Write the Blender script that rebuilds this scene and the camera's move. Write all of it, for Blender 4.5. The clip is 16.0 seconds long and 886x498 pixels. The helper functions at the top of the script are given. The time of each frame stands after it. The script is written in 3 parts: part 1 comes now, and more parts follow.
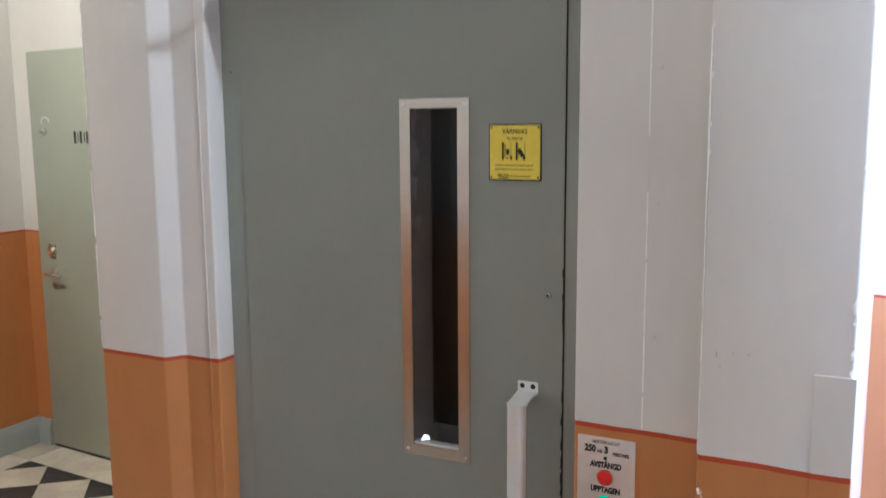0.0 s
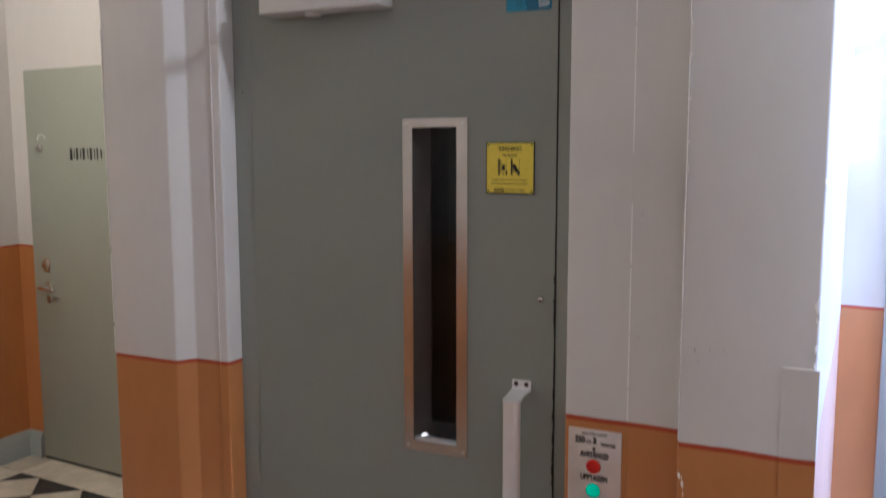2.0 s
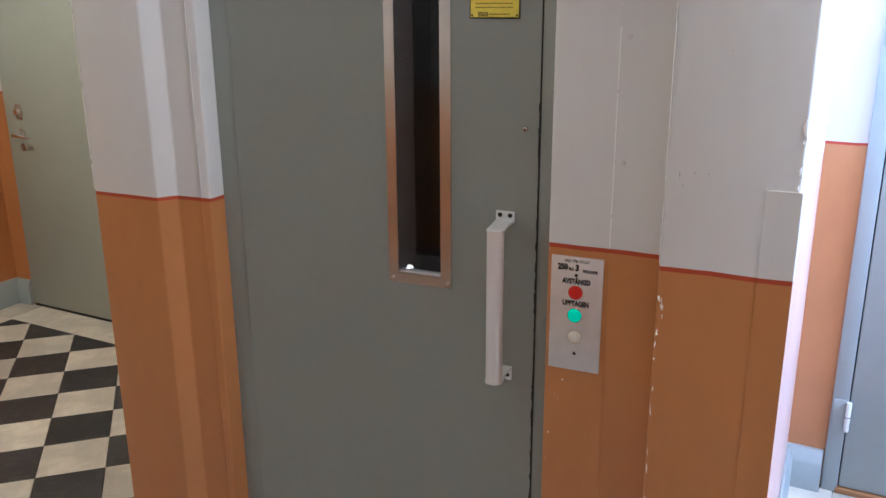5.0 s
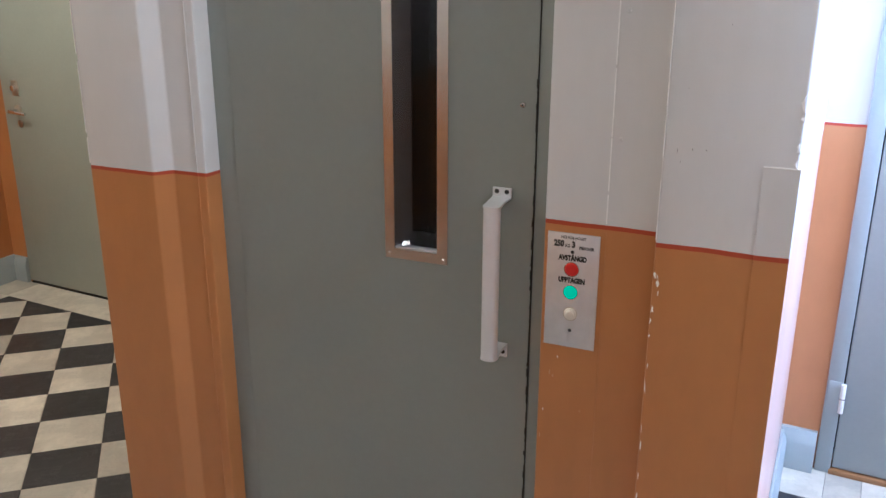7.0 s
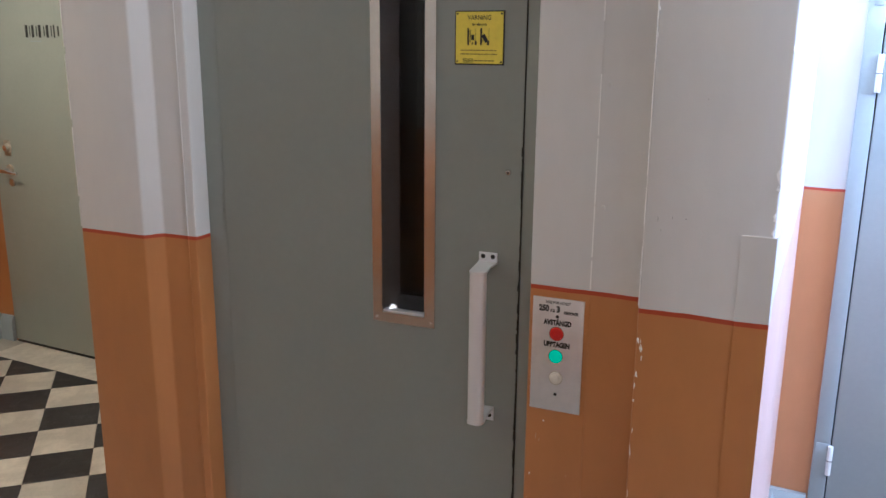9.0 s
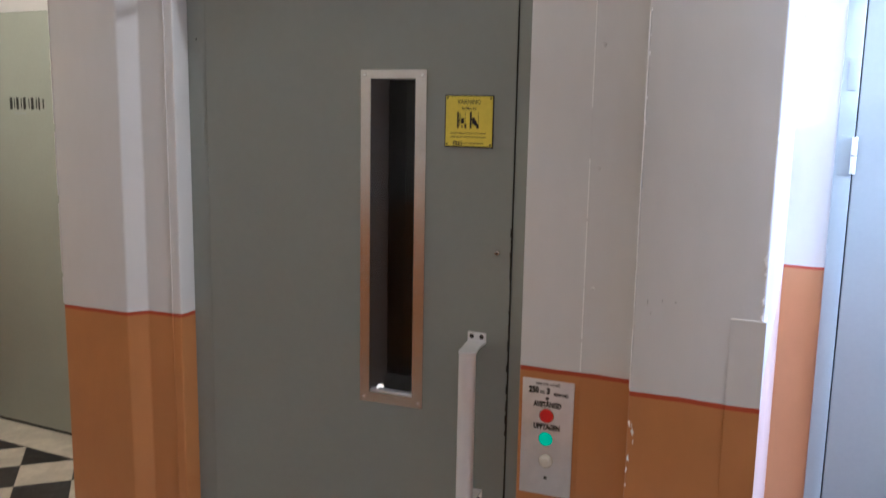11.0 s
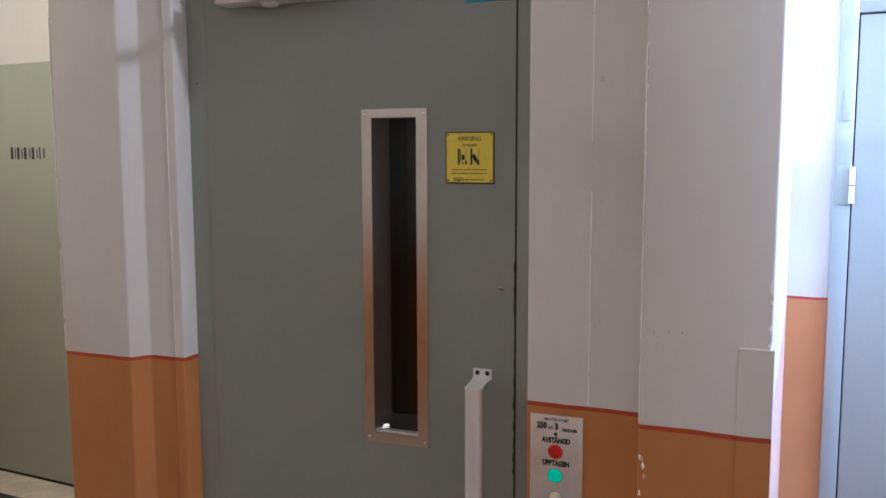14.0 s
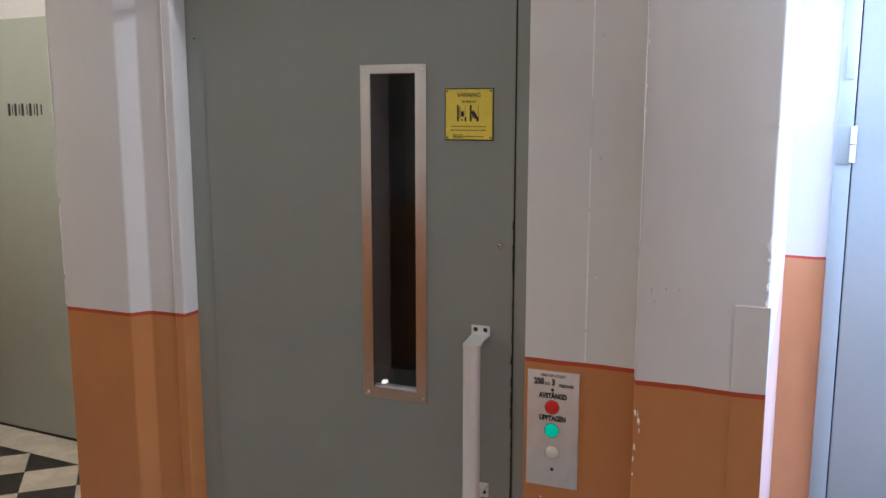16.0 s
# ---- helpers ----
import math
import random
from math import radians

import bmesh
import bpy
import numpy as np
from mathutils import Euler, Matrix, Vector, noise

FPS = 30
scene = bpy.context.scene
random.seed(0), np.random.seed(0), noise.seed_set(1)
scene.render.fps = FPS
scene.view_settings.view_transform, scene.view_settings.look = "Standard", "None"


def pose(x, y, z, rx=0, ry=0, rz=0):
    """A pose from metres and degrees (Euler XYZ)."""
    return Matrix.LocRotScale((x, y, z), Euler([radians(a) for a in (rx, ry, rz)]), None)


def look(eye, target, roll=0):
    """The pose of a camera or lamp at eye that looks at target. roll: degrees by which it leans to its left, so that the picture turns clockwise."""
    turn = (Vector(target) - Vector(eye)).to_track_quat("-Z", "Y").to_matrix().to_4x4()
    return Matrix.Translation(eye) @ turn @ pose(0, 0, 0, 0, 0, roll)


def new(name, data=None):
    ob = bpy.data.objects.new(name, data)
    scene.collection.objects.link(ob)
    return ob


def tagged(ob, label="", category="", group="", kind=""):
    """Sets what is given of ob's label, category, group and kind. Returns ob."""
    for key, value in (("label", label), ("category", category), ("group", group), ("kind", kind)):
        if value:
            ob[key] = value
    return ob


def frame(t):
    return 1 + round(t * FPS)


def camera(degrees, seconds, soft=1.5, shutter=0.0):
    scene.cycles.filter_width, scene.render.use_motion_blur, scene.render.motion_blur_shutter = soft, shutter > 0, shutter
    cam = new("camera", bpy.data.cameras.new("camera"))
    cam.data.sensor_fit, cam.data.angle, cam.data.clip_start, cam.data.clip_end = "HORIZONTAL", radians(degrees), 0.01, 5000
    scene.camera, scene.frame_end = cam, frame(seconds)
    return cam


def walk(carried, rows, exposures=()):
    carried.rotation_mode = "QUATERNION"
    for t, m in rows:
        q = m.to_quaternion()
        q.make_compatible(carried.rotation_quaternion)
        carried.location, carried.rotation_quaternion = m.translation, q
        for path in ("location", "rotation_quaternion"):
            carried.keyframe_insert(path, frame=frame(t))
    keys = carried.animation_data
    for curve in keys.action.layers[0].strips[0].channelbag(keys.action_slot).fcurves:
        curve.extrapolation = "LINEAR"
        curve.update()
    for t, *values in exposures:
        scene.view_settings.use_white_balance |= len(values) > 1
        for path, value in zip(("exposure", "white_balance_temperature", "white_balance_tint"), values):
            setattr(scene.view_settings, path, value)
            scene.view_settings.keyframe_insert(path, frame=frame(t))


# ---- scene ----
cam = camera(55.51, 16.0, shutter=0.5)
WINDOW_POWER = 45
LAMPS = [(1.10, 1.19, 144.0, (1.0, 0.90, 0.74)), (-3.10, 1.28, 126.0, (1.0, 0.79, 0.50))]
# seconds, x, y, z, yaw, pitch, roll
ROWS = [
    (0, -0.0100, 0.1432, 1.6532, 26.676, -7.995, 0.440),
    (0.5, 0.0187, 0.0080, 1.6773, 25.567, -4.943, 0.067),
    (1, 0.0281, -0.0009, 1.6833, 25.483, -4.084, 0.076),
    (1.5, 0.0207, 0.0014, 1.6725, 25.449, -3.767, 0.027),
    (2, 0.0098, 0.0089, 1.6473, 25.246, -6.651, 0.111),
    (2.5, 0.0057, 0.0117, 1.6232, 24.957, -11.720, 0.190),
    (3, 0.0060, 0.0110, 1.6213, 24.716, -13.284, 0.403),
    (3.5, 0.0034, 0.0158, 1.6145, 24.436, -14.484, 0.499),
    (4, 0.0039, 0.0152, 1.6101, 24.250, -15.415, 0.571),
    (6.5, 0.0063, 0.0196, 1.5841, 24.009, -17.444, -0.181),
    (7, 0.0081, 0.0191, 1.5835, 23.977, -17.703, -0.185),
    (7.5, 0.0093, 0.0120, 1.5853, 23.921, -18.032, -0.183),
    (8, 0.0112, 0.0059, 1.5913, 23.863, -18.132, -0.172),
    (8.5, 0.0124, -0.0006, 1.6004, 23.663, -14.717, -0.246),
    (9, 0.0200, 0.0020, 1.6069, 23.225, -13.887, -0.500),
    (9.2, 0.0205, 0.0018, 1.6085, 22.941, -13.808, -0.637),
    (11.3, -0.0107, -0.0086, 1.6322, 21.197, -6.540, -1.138),
    (11.5, -0.0142, -0.0115, 1.6342, 21.278, -4.499, -0.580),
    (12, -0.0147, -0.0165, 1.6408, 21.188, -3.428, -0.133),
    (12.5, -0.0170, -0.0135, 1.6366, 21.460, -2.693, 0.100),
    (13, -0.0174, -0.0152, 1.6339, 21.605, -2.522, 0.107),
    (13.5, -0.0075, -0.0142, 1.6220, 21.817, -4.541, 0.103),
    (14, -0.0112, -0.0077, 1.6174, 21.662, -6.321, 0.175),
    (14.5, -0.0082, -0.0071, 1.6149, 21.645, -7.279, 0.282),
    (15, -0.0106, -0.0085, 1.6112, 21.546, -8.338, 0.199),
    (15.5, -0.0111, -0.0097, 1.6162, 21.568, -8.891, 0.145),
    (16, -0.0081, -0.0091, 1.6125, 21.662, -9.061, -0.040),
]
walk(cam, [(t, pose(x, y, z, 90 + pitch, 0, yaw) @ pose(0, 0, 0, 0, 0, -roll)) for t, x, y, z, yaw, pitch, roll in ROWS], exposures=[(0, 0.13, 4755, 5), (0.5, -0.29, 4855, 9), (1.7, -0.59, 5005, 12), (2.5, -0.19, 4855, 9), (3.5, -0.11, 4855, 8), (8, 0.04, 4825, 7), (9, -0.22, 4860, 8),
          (11.3, -0.39, 4990, 10), (12, -0.60, 5070, 12), (13, -0.60, 5070, 12), (14, -0.38, 4940, 10), (16, -0.25, 4890, 9)])
from math import cos, sin, pi, tan
import random
rng = random.Random(7)

# ---- world, sun, large lights
world = bpy.data.worlds.new("sky")
scene.world = world
world.use_nodes = True
wn = world.node_tree.nodes
sky = wn.new("ShaderNodeTexSky")
sky.sky_type, sky.sun_disc = "NISHITA", False
SUN_TO = Vector((1.0, -0.35, 0.30)).normalized()      # towards the sun, through the stair window
sky.sun_elevation = math.asin(SUN_TO.z)
sky.sun_rotation = math.atan2(SUN_TO.x, SUN_TO.y)
world.node_tree.links.new(sky.outputs[0], wn["Background"].inputs[0])
wn["Background"].inputs[1].default_value = 0.15

sun_data = bpy.data.lights.new("sun", "SUN")
sun_data.energy, sun_data.angle, sun_data.color = 7.0, radians(0.6), (1.0, 0.94, 0.86)
sun_ob = new("sun", sun_data)
sun_ob.matrix_world = look((6, -3, 5), Vector((6, -3, 5)) - SUN_TO)

win_data = bpy.data.lights.new("window_light", "AREA")
win_data.shape, win_data.size, win_data.size_y = "RECTANGLE", 1.1, 0.78
win_data.energy, win_data.color = WINDOW_POWER, (0.66, 0.76, 1.0)
win_data.spread = radians(65)
win_ob = new("window_light", win_data)
win_ob.matrix_world = look((2.62, 2.03, 2.78), (0.08, 2.35, 1.2))

# ---- materials
def material(name):
    m = bpy.data.materials.new(name)
    m.use_nodes = True
    return m, m.node_tree, m.node_tree.nodes["Principled BSDF"]

def node(tree, kind, **inputs):
    n = tree.nodes.new(kind)
    for k, v in inputs.items():
        n.inputs[k.replace("_", " ")].default_value = v
    return n

def speckle(tree, scale, detail=4.0, rough=0.55, stretch=None):
    n = node(tree, "ShaderNodeTexNoise", Scale=scale, Detail=detail, Roughness=rough)
    c = tree.nodes.new("ShaderNodeTexCoord")
    out = c.outputs["Object"]
    if stretch:
        mp = tree.nodes.new("ShaderNodeMapping")
        mp.inputs["Scale"].default_value = stretch
        tree.links.new(out, mp.inputs[0])
        out = mp.outputs[0]
    tree.links.new(out, n.inputs["Vector"])
    return n.outputs["Fac"]

def ramp(tree, fac, stops):
    r = tree.nodes.new("ShaderNodeValToRGB")
    e = r.color_ramp.elements
    while len(e) < len(stops):
        e.new(0.5)
    for el, (p, c) in zip(e, stops):
        el.position, el.color = p, (*c, 1.0)
    tree.links.new(fac, r.inputs[0])
    return r.outputs[0]

def mix(tree, fac, a, b, mode="MIX"):
    m = tree.nodes.new("ShaderNodeMix")
    m.data_type, m.blend_type = "RGBA", mode
    for sock, v in ((0, fac), (6, a), (7, b)):
        if isinstance(v, (int, float)):
            m.inputs[sock].default_value = v
        elif isinstance(v, tuple):
            m.inputs[sock].default_value = (*v, 1.0)
        else:
            tree.links.new(v, m.inputs[sock])
    return m.outputs[2]

def maths(tree, op, a, b=0.0, clamp=False):
    m = tree.nodes.new("ShaderNodeMath")
    m.operation, m.use_clamp = op, clamp
    for i, v in enumerate((a, b)):
        if isinstance(v, (int, float)):
            m.inputs[i].default_value = v
        else:
            tree.links.new(v, m.inputs[i])
    return m.outputs[0]

def bump(tree, bsdf, parts):
    prev = None
    for height, strength, dist in parts:
        b = node(tree, "ShaderNodeBump", Strength=strength, Distance=dist)
        tree.links.new(height, b.inputs["Height"])
        if prev:
            tree.links.new(prev, b.inputs["Normal"])
        prev = b.outputs[0]
    tree.links.new(prev, bsdf.inputs["Normal"])

def vary(tree, colour, amount, scale, stretch=None):
    lo = tuple(c * (1 - amount) for c in colour)
    hi = tuple(min(1, c * (1 + amount)) for c in colour)
    return ramp(tree, speckle(tree, scale, 5.0, 0.6, stretch), [(0.3, lo), (0.7, hi)])

def paint(name, colour, rough=0.45, grain=0.12, amount=0.06):
    """Brushed or rolled gloss paint on metal or wood."""
    m, t, b = material(name)
    c = mix(t, 0.5, vary(t, colour, amount, 3.0), vary(t, colour, amount * 0.7, 60.0))
    t.links.new(c, b.inputs["Base Color"])
    r = ramp(t, speckle(t, 9.0), [(0.3, (rough - 0.06,) * 3), (0.7, (rough + 0.08,) * 3)])
    t.links.new(r, b.inputs["Roughness"])
    bump(t, b, [(speckle(t, 420.0, 2.0), grain, 0.0008), (speckle(t, 7.0, 3.0), 0.12, 0.006)])
    return m

def metal(name, colour, rough, stretch=None, amount=0.08):
    m, t, b = material(name)
    t.links.new(vary(t, colour, amount, 20.0, stretch), b.inputs["Base Color"])
    b.inputs["Metallic"].default_value = 1.0
    r = ramp(t, speckle(t, 60.0, 4.0, 0.6, stretch), [(0.3, (rough * 0.92,) * 3), (0.7, (rough * 1.1,) * 3)])
    t.links.new(r, b.inputs["Roughness"])
    return m

def plain(name, colour, rough=0.5, emit=0.0):
    m, t, b = material(name)
    t.links.new(vary(t, colour, 0.06, 90.0), b.inputs["Base Color"])
    b.inputs["Roughness"].default_value = rough
    if emit:
        b.inputs["Emission Color"].default_value = (*colour, 1)
        b.inputs["Emission Strength"].default_value = emit
    return m

STRIPE = 1.155

def wall_paint(name, upper, lower, line, stripe=STRIPE):
    """Oil-painted plaster: light above, orange dado below, and a hand-drawn red line between."""
    m, t, b = material(name)
    geo = t.nodes.new("ShaderNodeNewGeometry")
    sep = t.nodes.new("ShaderNodeSeparateXYZ")
    t.links.new(geo.outputs["Position"], sep.inputs[0])
    wob = maths(t, "MULTIPLY", maths(t, "SUBTRACT", speckle(t, 6.0, 3.0), 0.5), 0.007)
    z = maths(t, "ADD", sep.outputs["Z"], wob)
    up = mix(t, 0.45, vary(t, upper, 0.05, 1.6), vary(t, upper, 0.035, 30.0, (1, 1, 0.25)))
    low = mix(t, 0.5, vary(t, lower, 0.10, 2.2), vary(t, lower, 0.07, 26.0, (1, 1, 0.3)))
    above = maths(t, "GREATER_THAN", z, stripe + 0.002)
    under = maths(t, "LESS_THAN", z, stripe - 0.0065)
    c = mix(t, above, line, up)
    c = mix(t, under, c, low)
    t.links.new(c, b.inputs["Base Color"])
    r = ramp(t, speckle(t, 5.0, 2.0), [(0.2, (0.30,) * 3), (0.8, (0.36,) * 3)])
    t.links.new(r, b.inputs["Roughness"])
    bump(t, b, [(speckle(t, 260.0, 3.0), 0.14, 0.001), (speckle(t, 34.0, 4.0, 0.6), 0.10, 0.003), (speckle(t, 4.5, 3.0), 0.25, 0.010)])
    return m

M_WALL = wall_paint("painted_plaster", (0.62, 0.597, 0.585), (0.43, 0.181, 0.056), (0.36, 0.050, 0.018))
# dado lightened towards pink for the daylight that washes over this bay
M_BAY = wall_paint("bay_plaster", (0.62, 0.597, 0.585), (0.47, 0.225, 0.105), (0.40, 0.050, 0.030), 1.173)
# window glare on the pier's side face, put into a paler paint
M_LIT_SIDE = wall_paint("window_lit_plaster", (0.66, 0.65, 0.65), (0.60, 0.42, 0.37), (0.60, 0.50, 0.46))
M_CEIL = paint("ceiling_paint", (0.72, 0.71, 0.68), 0.8)
M_DOOR = paint("grey_green_gloss_paint", (0.255, 0.268, 0.245), 0.42, 0.10, 0.05)
M_FLAT_DOOR = paint("light_grey_green_paint", (0.33, 0.35, 0.30), 0.42)
M_BASE = paint("baseboard_grey_paint", (0.33, 0.37, 0.385), 0.36)
M_STEEL = metal("brushed_steel", (0.60, 0.575, 0.555), 0.24, None, 0.05)
M_CHROME = metal("polished_chrome", (0.78, 0.78, 0.80), 0.16)
M_ALU = metal("satin_aluminium", (0.78, 0.78, 0.80), 0.36, None, 0.02)
M_ALU.node_tree.nodes["Principled BSDF"].inputs["Metallic"].default_value = 0.5
M_NICKEL = metal("worn_nickel", (0.55, 0.50, 0.42), 0.36)
M_SILVER = paint("silver_lacquer", (0.62, 0.61, 0.60), 0.38)
M_LINING = metal("dull_steel_sheet", (0.46, 0.40, 0.375), 0.20, None, 0.08)
M_LINING.node_tree.nodes["Principled BSDF"].inputs["Metallic"].default_value = 0.70
M_RUBBER = plain("black_rubber", (0.012, 0.012, 0.012), 0.7)
M_BLACK = plain("black_print", (0.012, 0.011, 0.010), 0.55)
M_PLATE = metal("anodised_plate", (0.74, 0.72, 0.72), 0.48, (1, 1, 1))
M_YELLOW = plain("yellow_sign_plastic", (0.76, 0.61, 0.05), 0.35)
M_BLUE = plain("blue_sticker", (0.012, 0.145, 0.265), 0.32)
M_BLUE_WORN = plain("worn_blue_sticker", (0.035, 0.26, 0.42), 0.45)
M_WHITE = plain("white_print", (0.78, 0.79, 0.80), 0.5)
M_PALEBLUE = plain("pale_blue_print", (0.32, 0.55, 0.66), 0.5)
M_RED = plain("red_lens", (0.58, 0.018, 0.012), 0.25)
M_GREEN = plain("lit_green_lens", (0.0, 0.62, 0.36), 0.25, 0.35)
M_CREAM = plain("ivory_plastic", (0.72, 0.68, 0.60), 0.3)
# white of bare plaster, also used for the guard's painted top highlight
M_CHIP_GLINT = plain("bare_plaster_and_glint", (0.86, 0.84, 0.82), 0.8)
M_MARK = plain("dark_scuff", (0.30, 0.28, 0.27), 0.6)
M_SCUFF = plain("light_scuff", (0.52, 0.30, 0.17), 0.6)
# pale for flaked paint and for light caught along the pier corners
M_FLAKE_GLINT = plain("flake_and_glint_paint", (0.76, 0.73, 0.70), 0.45)
M_SEAM = plain("light_seam_paint", (0.74, 0.72, 0.69), 0.5)
M_WOOD = paint("threshold_wood", (0.30, 0.15, 0.06), 0.5)
M_GROUT = plain("grout", (0.16, 0.15, 0.135), 0.9)
M_LAMP = plain("opal_glass", (1.0, 0.86, 0.66), 0.4, 6.0)
# near-black, so that only darkness shows through the door glass
M_DARK_SCREEN = plain("dark_screen_panel", (0.012, 0.009, 0.008), 0.6)
M_FRAME = paint("window_frame_paint", (0.74, 0.74, 0.72), 0.4)

def glass(name):
    m, t, b = material(name)
    b.inputs["Base Color"].default_value = (0.75, 0.80, 0.80, 1)
    b.inputs["Transmission Weight"].default_value = 1.0
    b.inputs["Roughness"].default_value = 0.02
    b.inputs["IOR"].default_value = 1.5
    return m
M_GLASS = glass("clear_glass")
# refraction lowered to dim the hall mirrored in the door pane
M_DIM_GLASS = glass("low_mirror_glass")
M_DIM_GLASS.node_tree.nodes["Principled BSDF"].inputs["IOR"].default_value = 1.32

def stone(name, light, dark, vein):
    m, t, b = material(name)
    info = t.nodes.new("ShaderNodeObjectInfo")
    base = ramp(t, speckle(t, 9.0, 8.0, 0.65), [(0.25, dark), (0.75, light)])
    cloud = ramp(t, speckle(t, 2.3, 6.0, 0.7), [(0.35, (0.78, 0.78, 0.78)), (0.65, (1.05, 1.03, 1.0))])
    c = mix(t, 1.0, base, cloud, "MULTIPLY")
    veins = ramp(t, speckle(t, 5.0, 10.0, 0.75), [(0.485, (0, 0, 0)), (0.5, (1, 1, 1)), (0.515, (0, 0, 0))])
    c = mix(t, maths(t, "MULTIPLY", veins, 0.35), c, vein)
    tone = maths(t, "ADD", maths(t, "MULTIPLY", info.outputs["Random"], 0.35), 0.80)
    hsv = t.nodes.new("ShaderNodeHueSaturation")
    t.links.new(tone, hsv.inputs["Value"])
    t.links.new(c, hsv.inputs["Color"])
    t.links.new(hsv.outputs[0], b.inputs["Base Color"])
    r = ramp(t, speckle(t, 16.0, 5.0), [(0.3, (0.32,) * 3), (0.7, (0.50,) * 3)])
    t.links.new(r, b.inputs["Roughness"])
    bump(t, b, [(speckle(t, 120.0, 3.0), 0.06, 0.001)])
    return m
M_MARBLE = stone("white_marble", (0.66, 0.62, 0.54), (0.50, 0.46, 0.39), (0.36, 0.33, 0.29))
M_SLATE = stone("black_limestone", (0.045, 0.042, 0.045), (0.020, 0.019, 0.021), (0.13, 0.12, 0.12))

# ---- mesh helpers
def add_box(bm, x0, x1, y0, y1, z0, z1, bevel=0.0, segs=2):
    got = bmesh.ops.create_cube(bm, size=1.0, matrix=Matrix.Translation(((x0 + x1) / 2, (y0 + y1) / 2, (z0 + z1) / 2)) @ Matrix.Diagonal((x1 - x0, y1 - y0, z1 - z0, 1)))
    if bevel:
        edges = {e for v in got["verts"] for e in v.link_edges}
        bmesh.ops.bevel(bm, geom=list(edges), offset=bevel, segments=segs, affect="EDGES", profile=0.5)
    return bm

def box(*a, bevel=0.0, segs=2):
    return add_box(bmesh.new(), *a, bevel=bevel, segs=segs)

def add_cyl(bm, a, b, r0, r1=None, n=24, bevel=0.0):
    a, b = Vector(a), Vector(b)
    r1 = r0 if r1 is None else r1
    m = Matrix.Translation((a + b) / 2) @ (b - a).to_track_quat("Z", "Y").to_matrix().to_4x4()
    got = bmesh.ops.create_cone(bm, cap_ends=True, segments=n, radius1=r0, radius2=r1, depth=(b - a).length, matrix=m)
    if bevel:
        rim = [e for e in {e for v in got["verts"] for e in v.link_edges} if len(e.link_faces) == 2 and any(len(f.verts) > 4 for f in e.link_faces)]
        bmesh.ops.bevel(bm, geom=rim, offset=bevel, segments=2, affect="EDGES", profile=0.5)
    return bm

def cyl(*a, **k):
    return add_cyl(bmesh.new(), *a, **k)

def prism(points, z0, z1, bevel=0.0, segs=3, keep=None):
    """An upright prism over a plan outline; its upright edges are rounded."""
    bm = bmesh.new()
    lo = [bm.verts.new((x, y, z0)) for x, y in points]
    hi = [bm.verts.new((x, y, z1)) for x, y in points]
    n = len(points)
    ups = []
    for i in range(n):
        bm.faces.new((lo[i], lo[(i + 1) % n], hi[(i + 1) % n], hi[i]))
    bm.faces.new(lo[::-1])
    bm.faces.new(hi)
    bmesh.ops.recalc_face_normals(bm, faces=bm.faces)
    if bevel:
        for e in bm.edges:
            a, b = e.verts
            if abs(a.co.z - b.co.z) > 1e-6 and (keep is None or keep(a.co.x, a.co.y)):
                ups.append(e)
        bmesh.ops.bevel(bm, geom=ups, offset=bevel, segments=segs, affect="EDGES", profile=0.5)
    return bm

def extrude_y(outline, y0, y1):
    """A flat shape given in x and z, with depth from y0 (front) to y1."""
    bm = bmesh.new()
    a = [bm.verts.new((x, y0, z)) for x, z in outline]
    b = [bm.verts.new((x, y1, z)) for x, z in outline]
    n = len(outline)
    for i in range(n):
        bm.faces.new((a[i], a[(i + 1) % n], b[(i + 1) % n], b[i]))
    bm.faces.new(a)
    bm.faces.new(b[::-1])
    bmesh.ops.recalc_face_normals(bm, faces=bm.faces)
    return bm

def mesh_of(name, bm, mat):
    for f in bm.faces:
        f.smooth = False
    me = bpy.data.meshes.new(name)
    bm.to_mesh(me)
    bm.free()
    me.materials.append(mat)
    return me

def soften(me, angle=35):
    me.polygons.foreach_set("use_smooth", [True] * len(me.polygons))
    me.set_sharp_from_angle(angle=radians(angle))

ORIGIN = {}
I4 = Matrix.Identity(4)

CUR = [I4]

def thing(name, at, label, category, group="", kind=""):
    ob = new(name)
    at = CUR[0] @ Vector(at)
    ob.location = at
    ob.empty_display_size = 0.05
    ORIGIN[ob.name] = Vector(at)
    return tagged(ob, label, category, group, kind)

def part(name, bm, mat, parent, label="", space=None, smooth=True):
    space = CUR[0] if space is None else space
    at = ORIGIN[parent.name]
    bm.transform(Matrix.Translation(-at) @ space)
    me = mesh_of(name, bm, mat)
    if smooth:
        soften(me)
    ob = new(name, me)
    ob.parent = parent
    ORIGIN[ob.name] = at
    return tagged(ob, label)

def structure(name, bm, mat, label, category, space=I4, smooth=True):
    bm.transform(space)
    me = mesh_of(name, bm, mat)
    if smooth:
        soften(me)
    ob = new(name, me)
    ORIGIN[ob.name] = Vector((0, 0, 0))
    return tagged(ob, label, category, kind="structure")

